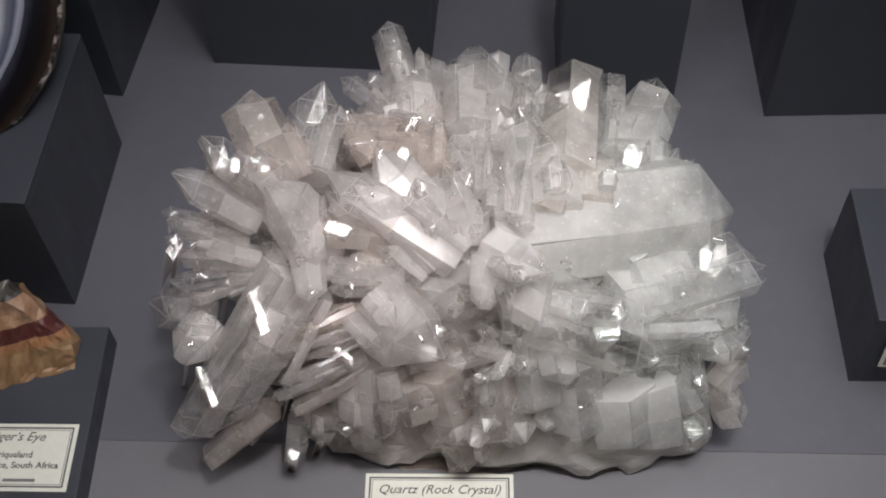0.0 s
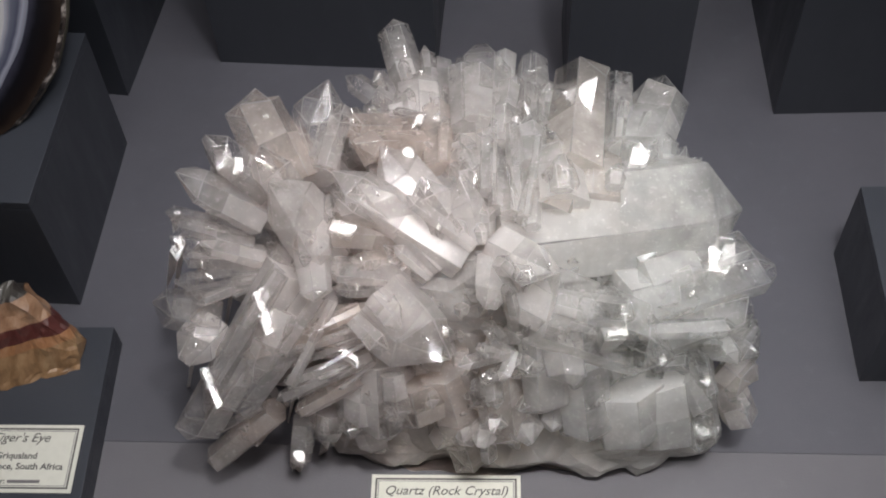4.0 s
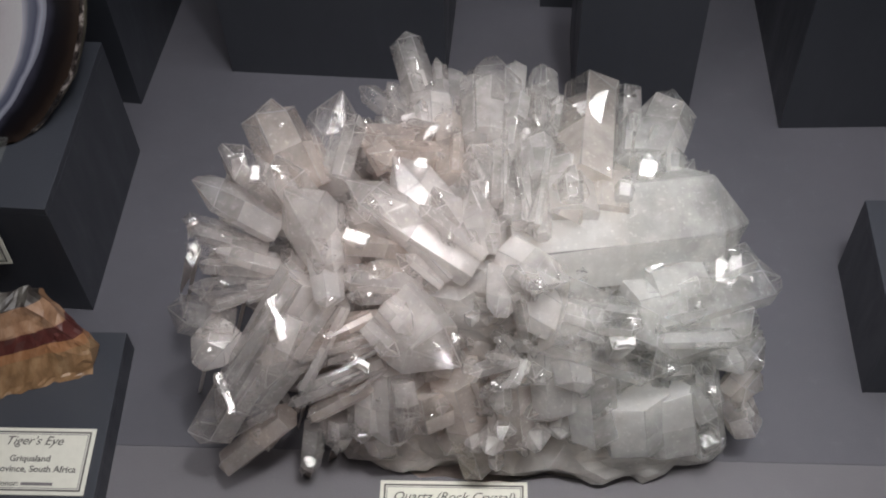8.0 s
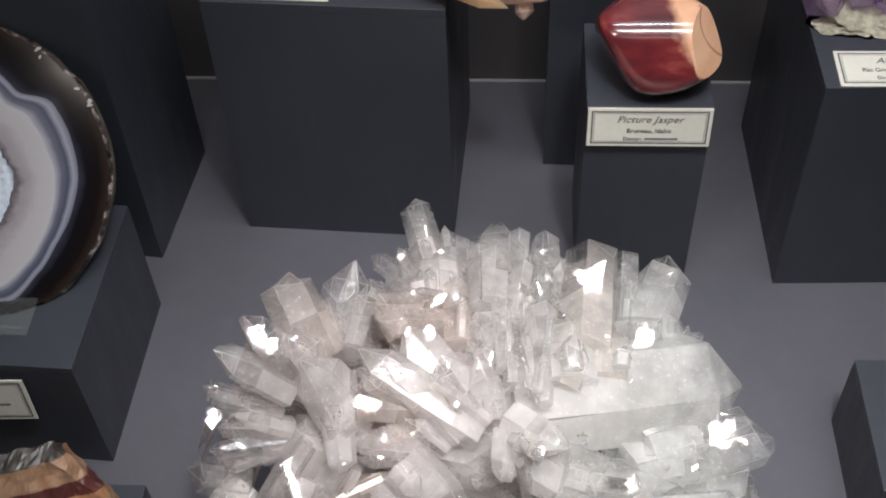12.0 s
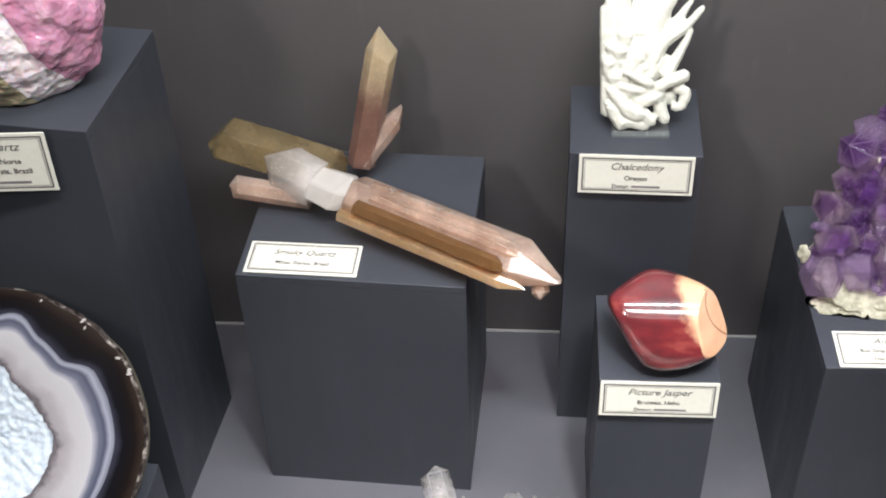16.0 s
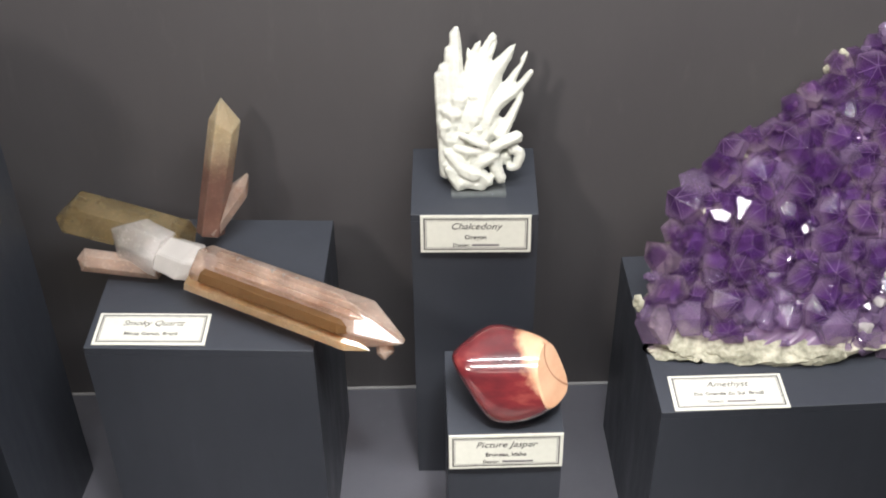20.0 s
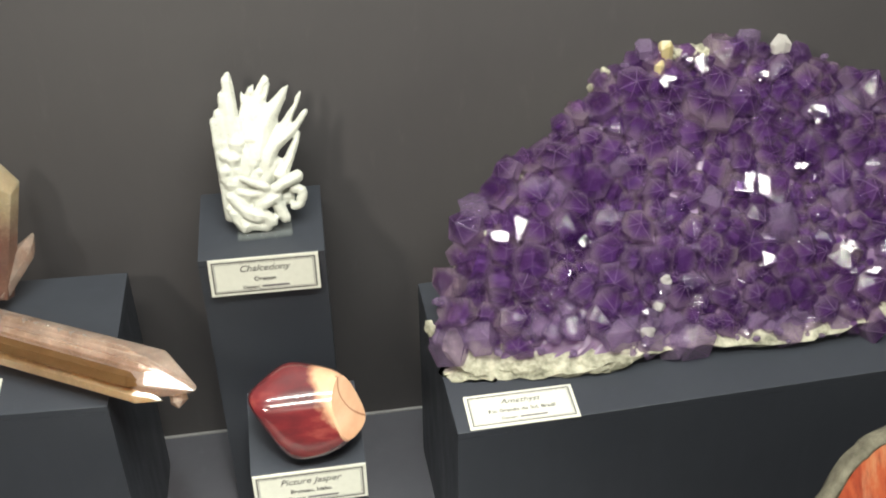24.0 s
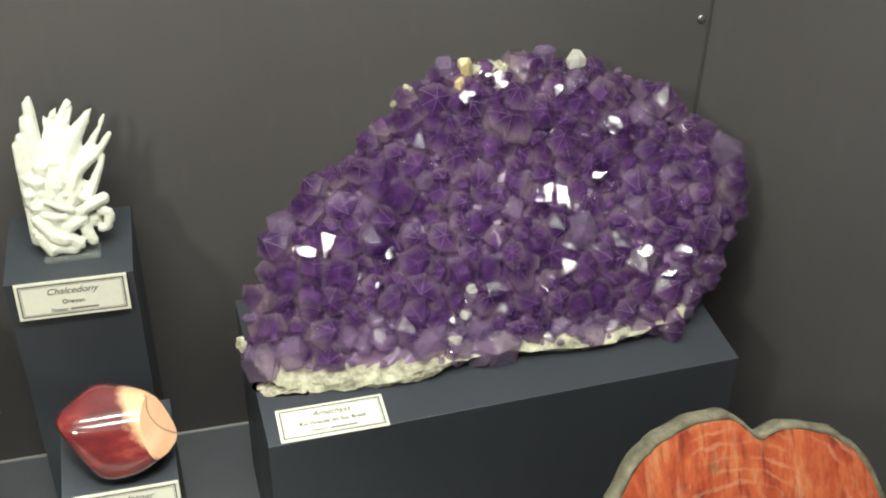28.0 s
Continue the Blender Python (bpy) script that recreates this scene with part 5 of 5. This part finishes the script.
def banded(name, rough, *stops, wobble=0.35, streak=0.0):
    m, n, l, p = nodes_of(name)
    tc = n.new("ShaderNodeTexCoord")
    sep = n.new("ShaderNodeSeparateXYZ")
    l.new(tc.outputs["UV"], sep.inputs[0])
    f = math_node(n, l, "ADD", sep.outputs[1], math_node(n, l, "MULTIPLY", math_node(n, l, "SUBTRACT", noise_node(n, l, 60, 5), 0.5), wobble))
    c = ramp(n, l, f, *stops)
    if streak:
        hair = noise_node(n, l, 40, 5, 0.7, "UV", (14, 0.6, 1))
        c = mixed(n, l, ramp(n, l, hair, (0.45, (0, 0, 0)), (0.7, (streak,) * 3)), c, (0.30, 0.28, 0.30))
    l.new(c, p.inputs["Base Color"])
    p.inputs["Roughness"].default_value, p.inputs["Specular IOR Level"].default_value = rough, 0.14
    return m


agate_ring("crust", 1.0, 0.985, 2, rock("agate_crust", (0.42, (0.012, 0.009, 0.008)), (0.56, (0.07, 0.055, 0.05)), (0.68, (0.55, 0.50, 0.46)), scale=110, rough=0.35), -0.004, 0.0, "rough brown crust edge")
agate_ring("dark_band", 0.985, 0.80, 8, banded("dark_agate", 0.10, (0.0, (0.022, 0.015, 0.012)), (0.3, (0.008, 0.006, 0.006)), (0.75, (0.006, 0.006, 0.008)), (1.0, (0.03, 0.03, 0.045))), 0.0, 0.0, "near-black brown agate band")
agate_ring("blue_band", 0.80, 0.67, 8, banded("blue_agate", 0.25, (0.0, (0.13, 0.14, 0.18)), (0.22, (0.24, 0.25, 0.31)), (0.42, (0.055, 0.06, 0.095)), (0.70, (0.10, 0.11, 0.15)), (1.0, (0.34, 0.34, 0.39)), wobble=0.2), 0.0, 0.0, "blue-grey agate bands")
agate_ring("quartz_band", 0.67, 0.41, 10, banded("grey_quartz_band", 0.30, (0.0, (0.42, 0.42, 0.44)), (0.45, (0.40, 0.39, 0.41)), (0.78, (0.27, 0.25, 0.27)), (0.90, (0.07, 0.06, 0.07)), wobble=0.55, streak=0.9), 0.0, -0.001, "streaky grey-white quartz band")
druse = agate_ring("druse", 0.41, 0.01, 26, rock("blue_white_druse", (0.3, (0.50, 0.60, 0.72)), (0.55, (0.66, 0.74, 0.83)), (0.75, (0.80, 0.84, 0.90)), scale=120, rough=0.4, lumps=330, depth=0.0016), -0.002, -0.010, "sparkling pale blue crystal druse")
for v in druse.data.vertices:
    v.co += GN * 0.0022 * noise.noise(v.co * 330)
rng = random.Random(8)
# small white lumps stand in for bright sparkles on the agate's upper rim
for k in range(9):
    th = radians(rng.choice((24, 27, 30, 48, 52, 58, 70, 84, 95)) + rng.uniform(-3, 3))
    one = bmesh.new()
    bmesh.ops.create_icosphere(one, subdivisions=2, radius=1)
    size = rng.uniform(0.0006, 0.0017)
    for v in one.verts:
        v.co = Vector((v.co.x * 1.6, v.co.y * 0.8, v.co.z * 0.7)) * size
    roughen(one, size * 0.5, size, k)
    bmesh.ops.transform(one, matrix=Matrix.Translation(ring_at(rng.choice((0.965, 0.985, 0.995)), th, 0.0002)) @ pose(0, 0, 0, 45, 0, rng.uniform(0, 360)), verts=one.verts)
    part("rim_chip", one, CHALK, agate)
bm = bmesh.new()
rows = []
for k, lift in ((1.0, -0.004), (0.985, -0.014), (0.90, -0.030), (0.70, -0.044), (0.35, -0.052)):
    rows.append([bm.verts.new(ring_at(k, math.tau * j / 64, lift)) for j in range(64)])
for a, b in zip(rows, rows[1:]):
    for j in range(64):
        bm.faces.new((a[j], a[(j + 1) % 64], b[(j + 1) % 64], b[j]))
bm.faces.new(rows[-1])
part("back_shell", bm, BARK, agate, "rough grey-brown outer shell", True)
easel((-0.320, 0.436, 0.1058), 0.100, 0.030, 0.008, 0.012, "clear acrylic easel holding the agate slice")

# ---- rose quartz ----
def glassy_rock(name, gloss, depth, *stops, scale=60.0, stretch=(1, 1, 1)):
    m, n, l, p = nodes_of(name)
    l.new(ramp(n, l, noise_node(n, l, scale, 7, 0.65, stretch=stretch), *stops), p.inputs["Base Color"])
    p.inputs["Roughness"].default_value = gloss
    p.inputs["Subsurface Weight"].default_value, p.inputs["Subsurface Scale"].default_value = 0.25, 0.005
    # broken crystal faces: flat cells at two sizes
    cell = []
    for size in (95.0, 260.0):
        tc, mp, vo = n.new("ShaderNodeTexCoord"), n.new("ShaderNodeMapping"), n.new("ShaderNodeTexVoronoi")
        mp.inputs["Scale"].default_value = stretch
        vo.inputs["Scale"].default_value = size
        l.new(tc.outputs["Object"], mp.inputs[0])
        l.new(mp.outputs[0], vo.inputs["Vector"])
        cell.append(vo.outputs["Distance"])
    h = math_node(n, l, "ADD", cell[0], math_node(n, l, "MULTIPLY", cell[1], 0.45))
    bump(n, l, p, math_node(n, l, "ADD", h, math_node(n, l, "MULTIPLY", noise_node(n, l, 60, 5, 0.6, stretch=stretch), 1.2)), 0.42, depth * 1.6)
    return m


def slab(bm, low, high, way, name, material, parent, label):
    """The layer of a lump between two parallel planes, as a part of its own."""
    one = bm.copy()
    if low is not None:
        cut(one, way * low, -way)
    if high is not None:
        cut(one, way * high, way)
    return part(name, one, material, parent, label)


rose = thing("rose_quartz", (-0.312, 0.622, 0.354), "rough pink rose quartz chunk with a white vein", "rose quartz")
bm = bmesh.new()
bmesh.ops.create_icosphere(bm, subdivisions=6, radius=1)
for v in bm.verts:
    d = v.co.normalized()
    k = min(1.12 / max(0.2, abs(d.dot(Vector((0.86, -0.45, 0.25))))), 1.02 / max(0.2, abs(d.dot(Vector((-0.3, -0.9, 0.3))))), 1.1 / max(0.2, abs(d.dot(Vector((0.2, 0.1, 1.0))))), 1.1)
    v.co = Vector((d.x * 0.072 * k, d.y * 0.040 * k, d.z * 0.062 * k + 0.050))
roughen(bm, 0.0034, 0.020, 5.0)
for v in bm.verts:
    v.co.z = max(0.0008, v.co.z)
layer = Vector((1.0, 0.0, 0.34)).normalized()
slab(bm, None, 0.0360, layer, "olive_mass", glassy_rock("olive_glassy_quartz", 0.10, 0.0022, (0.3, (0.20, 0.17, 0.11)), (0.55, (0.36, 0.31, 0.21)), (0.75, (0.52, 0.46, 0.34)), stretch=(0.5, 0.5, 2.0)), rose, "olive-brown glassy quartz")
slab(bm, 0.0360, 0.0580, layer, "white_vein", glassy_rock("lilac_white_vein", 0.35, 0.003, (0.3, (0.58, 0.48, 0.53)), (0.55, (0.74, 0.66, 0.70)), (0.75, (0.80, 0.75, 0.66))), rose, "lilac-white sugary vein")
slab(bm, 0.0580, 0.0960, layer, "pink_mass", glassy_rock("pink_rose_quartz", 0.10, 0.0022, (0.3, (0.36, 0.14, 0.24)), (0.55, (0.46, 0.23, 0.33)), (0.75, (0.64, 0.46, 0.52))), rose, "deep pink rose quartz")
slab(bm, 0.0960, None, layer, "outer_skin", glassy_rock("rosy_skin", 0.3, 0.003, (0.3, (0.26, 0.20, 0.15)), (0.7, (0.50, 0.40, 0.36))), rose, "brownish outer skin")
bm.free()

# ---- tiger's eye ----
def fibrous(name, *stops):
    m, n, l, p = nodes_of(name)
    c = ramp(n, l, noise_node(n, l, 70, 6, 0.65, stretch=(2.6, 1.2, 1.0)), *stops)
    l.new(mixed(n, l, ramp(n, l, noise_node(n, l, 260, 4, 0.6, stretch=(1.0, 0.4, 0.3)), (0.5, (0, 0, 0)), (0.7, (0.35, 0.35, 0.35))), c, stops[-1][1]), p.inputs["Base Color"])
    p.inputs["Roughness"].default_value = 0.34
    bump(n, l, p, noise_node(n, l, 240, 6, 0.6, stretch=(1, 0.5, 0.4)), 0.5, 0.0012)
    return m


tiger = thing("tigers_eye", (-0.285, 0.340, 0.0202), "broken tiger's eye slab with gold and brown bands", "tiger's eye")
bm = bmesh.new()
secs = []
for i in range(19):
    x = -0.075 + 0.139 * i / 18
    s = 1.04 if x < 0.034 else 1.04 - 0.72 * ((x - 0.034) / 0.030)
    y0 = -0.020 + 0.34 * x
    prof = ((y0, 0.0), (y0 + 0.003, 0.005 * s), (y0 + 0.014 * s, 0.022 * s), (y0 + 0.022 * s, 0.036 * s), (y0 + 0.026 * s, 0.045 * s), (y0 + 0.036 * s + 0.002, 0.047 * s), (y0 + 0.044 * s + 0.003, 0.030 * s), (y0 + 0.046 * s + 0.003, 0.0))
    secs.append([bm.verts.new((x + 0.003 * noise.noise(Vector((b * 60, z * 60, i * 0.2))), b, z)) for b, z in prof])
for a, b in zip(secs, secs[1:]):
    for k in range(8):
        bm.faces.new((a[k], a[(k + 1) % 8], b[(k + 1) % 8], b[k]))
bm.faces.new(secs[0])
bm.faces.new(secs[-1][::-1])
bmesh.ops.recalc_face_normals(bm, faces=bm.faces)
bmesh.ops.subdivide_edges(bm, edges=bm.edges[:], cuts=2, use_grid_fill=True)
roughen(bm, 0.0026, 0.012, 2.0)
for v in bm.verts:
    v.co.z = max(0.0, v.co.z)
layer = Vector((-2.38, 7.0, 13.0)).normalized()
for low, high, name, word, stops in (
        (None, 0.0105, "gold_band", "olive-gold fibrous band", ((0.3, (0.144, 0.082, 0.040)), (0.5, (0.252, 0.148, 0.077)), (0.7, (0.331, 0.222, 0.126)))),
        (0.0105, 0.0165, "orange_band", "orange-brown fibrous band", ((0.3, (0.216, 0.096, 0.045)), (0.5, (0.302, 0.148, 0.072)), (0.7, (0.360, 0.208, 0.117)))),
        (0.0165, 0.0265, "red_band", "dark red-brown band", ((0.3, (0.050, 0.015, 0.013)), (0.5, (0.079, 0.022, 0.020)), (0.7, (0.122, 0.044, 0.036)))),
        (0.0265, 0.0435, "tan_band", "pinkish tan fibrous band", ((0.3, (0.187, 0.096, 0.054)), (0.5, (0.302, 0.178, 0.108)), (0.7, (0.374, 0.245, 0.171)))),
        (0.0435, None, "crust", "grey-green rough crust", ((0.3, (0.014, 0.012, 0.013)), (0.5, (0.043, 0.037, 0.034)), (0.7, (0.115, 0.111, 0.099))))):
    slab(bm, low, high, layer, name, fibrous("tigers_eye_" + name, *stops), tiger, word)
bm.free()

# ---- dark rock ----
dark = thing("dark_rock", (0.296, 0.398, 0.069), "dark olive rock with a knobbly surface", "rock")
bm = bmesh.new()
bmesh.ops.create_icosphere(bm, subdivisions=4, radius=1)
for v in bm.verts:
    v.co = (v.co.x * 0.048, v.co.y * 0.030, v.co.z * 0.026 + 0.022)
roughen(bm, 0.007, 0.018, 7.0)
for v in bm.verts:
    v.co.z = max(0.0005, v.co.z)
part("stone", bm, DARK_ROCK, dark, smooth=True)

# ---- petrified wood ----
m, n, l, p = nodes_of("petrified_wood_face")
grain = noise_node(n, l, 40, 6, 0.65, stretch=(2.2, 1, 0.7))
rays = noise_node(n, l, 26, 5, 0.6, stretch=(5, 1, 0.6))
c = ramp(n, l, grain, (0.26, (0.10, 0.035, 0.025)), (0.42, (0.36, 0.065, 0.035)), (0.58, (0.50, 0.12, 0.055)), (0.74, (0.56, 0.24, 0.12)))
c = mixed(n, l, ramp(n, l, rays, (0.56, (0, 0, 0)), (0.72, (0.6, 0.6, 0.6))), c, (0.60, 0.33, 0.20))
tc = n.new("ShaderNodeTexCoord")
rings_ = n.new("ShaderNodeTexWave")
rings_.wave_type, rings_.rings_direction = "RINGS", "Y"
for word, value in (("Scale", 42.0), ("Distortion", 3.5), ("Detail", 4.0), ("Detail Scale", 2.0)):
    rings_.inputs[word].default_value = value
shift = n.new("ShaderNodeMapping")
shift.inputs["Location"].default_value = (0.01, 0, -0.05)
l.new(tc.outputs["Object"], shift.inputs[0])
l.new(shift.outputs[0], rings_.inputs["Vector"])
thin = math_node(n, l, "MULTIPLY", ramp(n, l, rings_.outputs["Fac"], (0.72, (0, 0, 0)), (0.95, (1, 1, 1))), ramp(n, l, noise_node(n, l, 30, 3), (0.45, (0, 0, 0)), (0.65, (0.4, 0.4, 0.4))))
c = mixed(n, l, thin, c, (0.66, 0.34, 0.22))
c = mixed(n, l, ramp(n, l, noise_node(n, l, 60, 5, 0.7, stretch=(4.0, 1, 0.5)), (0.52, (0, 0, 0)), (0.66, (0.55, 0.55, 0.55))), c, (0.16, 0.035, 0.03))
blot = ramp(n, l, noise_node(n, l, 34, 5, 0.65), (0.60, (0, 0, 0)), (0.70, (0.75, 0.75, 0.75)))
l.new(mixed(n, l, blot, c, (0.17, 0.13, 0.06)), p.inputs["Base Color"])
p.inputs["Roughness"].default_value = 0.28
p.inputs["Coat Weight"].default_value, p.inputs["Coat Roughness"].default_value = 0.5, 0.1
WOOD = m
PX, PY, PZ = 0.4865, 0.400, 0.120
wood = thing("petrified_wood", (PX, PY, PZ), "polished red petrified wood slice with a grey bark rim", "petrified wood")


def slice_edge(th):
    r = 0.0890 + 0.0015 * noise.noise(Vector((math.cos(th) * 6, math.sin(th) * 6, 0))) + 0.0055 * math.exp(-((th - 2.05) / 0.32) ** 2)
    r -= 0.0130 * math.exp(-((th - 1.40) / 0.14) ** 2) + 0.0070 * math.exp(-((th - 1.18) / 0.30) ** 2)
    return r * 1.12 * math.cos(th), r * 0.98 * math.sin(th)


def slice_at(k, th, lift):
    x, v = slice_edge(th)
    if k > 0.96:
        k *= 1 + 0.016 * noise.noise(Vector((math.cos(th) * 14, math.sin(th) * 14, lift * 200)))
    p = Vector((x * k, v * k * 0.50, 0.078 + v * k * 0.86)) + Vector((0, -0.86, 0.5)) * lift
    p.z = max(p.z, 0.0006)
    return p


def slice_rings(name, rows_, material, label, closed):
    bm = bmesh.new()
    rr = [[bm.verts.new(slice_at(k, math.tau * j / 120, lift + (0.0022 * noise.noise(Vector((j * 0.7, k * 40, 0))) if lift else 0.0))) for j in range(120)] for k, lift in rows_]
    for a, b in zip(rr, rr[1:]):
        for j in range(120):
            bm.faces.new((a[j], a[(j + 1) % 120], b[(j + 1) % 120], b[j]))
    if closed:
        bm.faces.new(rr[-1])
    return part(name, bm, material, wood, label, True)


slice_rings("polished_face", ((0.950, 0.0), (0.8, 0.0), (0.5, 0.0), (0.2, 0.0), (0.02, 0.0)), WOOD, "red-orange polished face", True)
slice_rings("bark", ((0.950, -0.0001), (0.975, 0.0012), (1.0, -0.004), (1.0, -0.012), (0.97, -0.018), (0.5, -0.019)), BARK, "grey-green bark rim", True)

# ---- label cards ----
def upright(x, y, z, turn=0.0, lean=-14.0):
    return pose(x, y, z, 90 + lean, 0, turn)


label_card(pose(-0.1340, 0.6190, 0.2143, 0, 0, -2.2), 0.0765, 0.0310, [("Smoky Quartz", 0.0, 0.0052, 0.0062, "title"), ("Minas Gerais, Brazil", 0.0, -0.0050, 0.0040, "line")], "white smoky quartz card lying on the plinth")
label_card(upright(0.0875, 0.6680, 0.2530, -1.5, -7.0), 0.0765, 0.0300, [("Chalcedony", 0.0, 0.0062, 0.0064, "title"), ("Oregon", 0.0, -0.0026, 0.0042, "line"), ("Donor:", -0.010, -0.0090, 0.0034, "line"), (None, 0.007, -0.0090, 0.019, 0.0016)], "cream chalcedony card leaning on the plinth front")
label_card(upright(0.1042, 0.5585, 0.1525, 0.3, -6.0), 0.0770, 0.0300, [("Picture Jasper", 0.0, 0.0062, 0.0064, "title"), ("Bruneau, Idaho", 0.0, -0.0026, 0.0040, "line"), ("Donor:", -0.010, -0.0090, 0.0034, "line"), (None, 0.008, -0.0090, 0.021, 0.0016)], "cream picture jasper card on the plinth front")
label_card(pose(0.2528, 0.5738, 0.1882, 0, 0, 0.6), 0.0765, 0.0315, [("Amethyst", 0.0, 0.0066, 0.0062, "title"), ("Rio Grande do Sul, Brazil", 0.0, -0.0018, 0.0040, "line"), ("Donor:", -0.010, -0.0088, 0.0034, "line"), (None, 0.007, -0.0088, 0.019, 0.0016)], "cream amethyst card lying on the plinth edge")
label_card(pose(-0.0062, 0.2700, 0.0000, 0, 0, 0.8), 0.0835, 0.0380, [("Quartz (Rock Crystal)", 0.0, 0.0092, 0.0066, "title"), (None, 0.0, -0.001, 0.030, 0.0018), (None, 0.0, -0.009, 0.026, 0.0016)], "white rock crystal card lying on the case floor")
label_card(pose(-0.2510, 0.2850, 0.0202, 0, 0, 0.6), 0.0810, 0.0410, [("Tiger's Eye", 0.006, 0.0122, 0.0066, "title"), ("Griqualand", 0.006, 0.0012, 0.0046, "line"), (None, -0.024, -0.0052, 0.018, 0.0018), ("Province, South Africa", 0.0095, -0.0052, 0.0046, "line"), ("Donor:", -0.004, -0.0140, 0.0040, "line"), (None, 0.013, -0.0140, 0.018, 0.0018)], "white tiger's eye card lying on the riser")
label_card(upright(-0.3030, 0.5665, 0.3335, 4.0, -2.0), 0.0800, 0.0415, [(None, -0.012, 0.0112, 0.020, 0.0030), ("Quartz", 0.012, 0.0112, 0.0066, "title"), (None, -0.015, 0.001, 0.018, 0.0018), ("Do Norte", 0.012, 0.001, 0.0044, "line"), (None, -0.016, -0.0060, 0.016, 0.0018), ("Gerais, Brazil", 0.014, -0.0060, 0.0044, "line"), (None, 0.008, -0.0142, 0.034, 0.0018)], "white rose quartz card on the plinth front")
label_card(upright(-0.3070, 0.3935, 0.0780, 2.2, -4.0), 0.0760, 0.0380, [(None, 0.0, 0.009, 0.034, 0.0030), (None, 0.010, -0.004, 0.030, 0.0018)], "small white agate card on the plinth front")
label_card(upright(0.2800, 0.3505, 0.0400, -1.2, -4.0), 0.0760, 0.0310, [(None, 0.0, 0.006, 0.034, 0.0030), (None, 0.0, -0.004, 0.030, 0.0018)], "small white card on the dark plinth front")
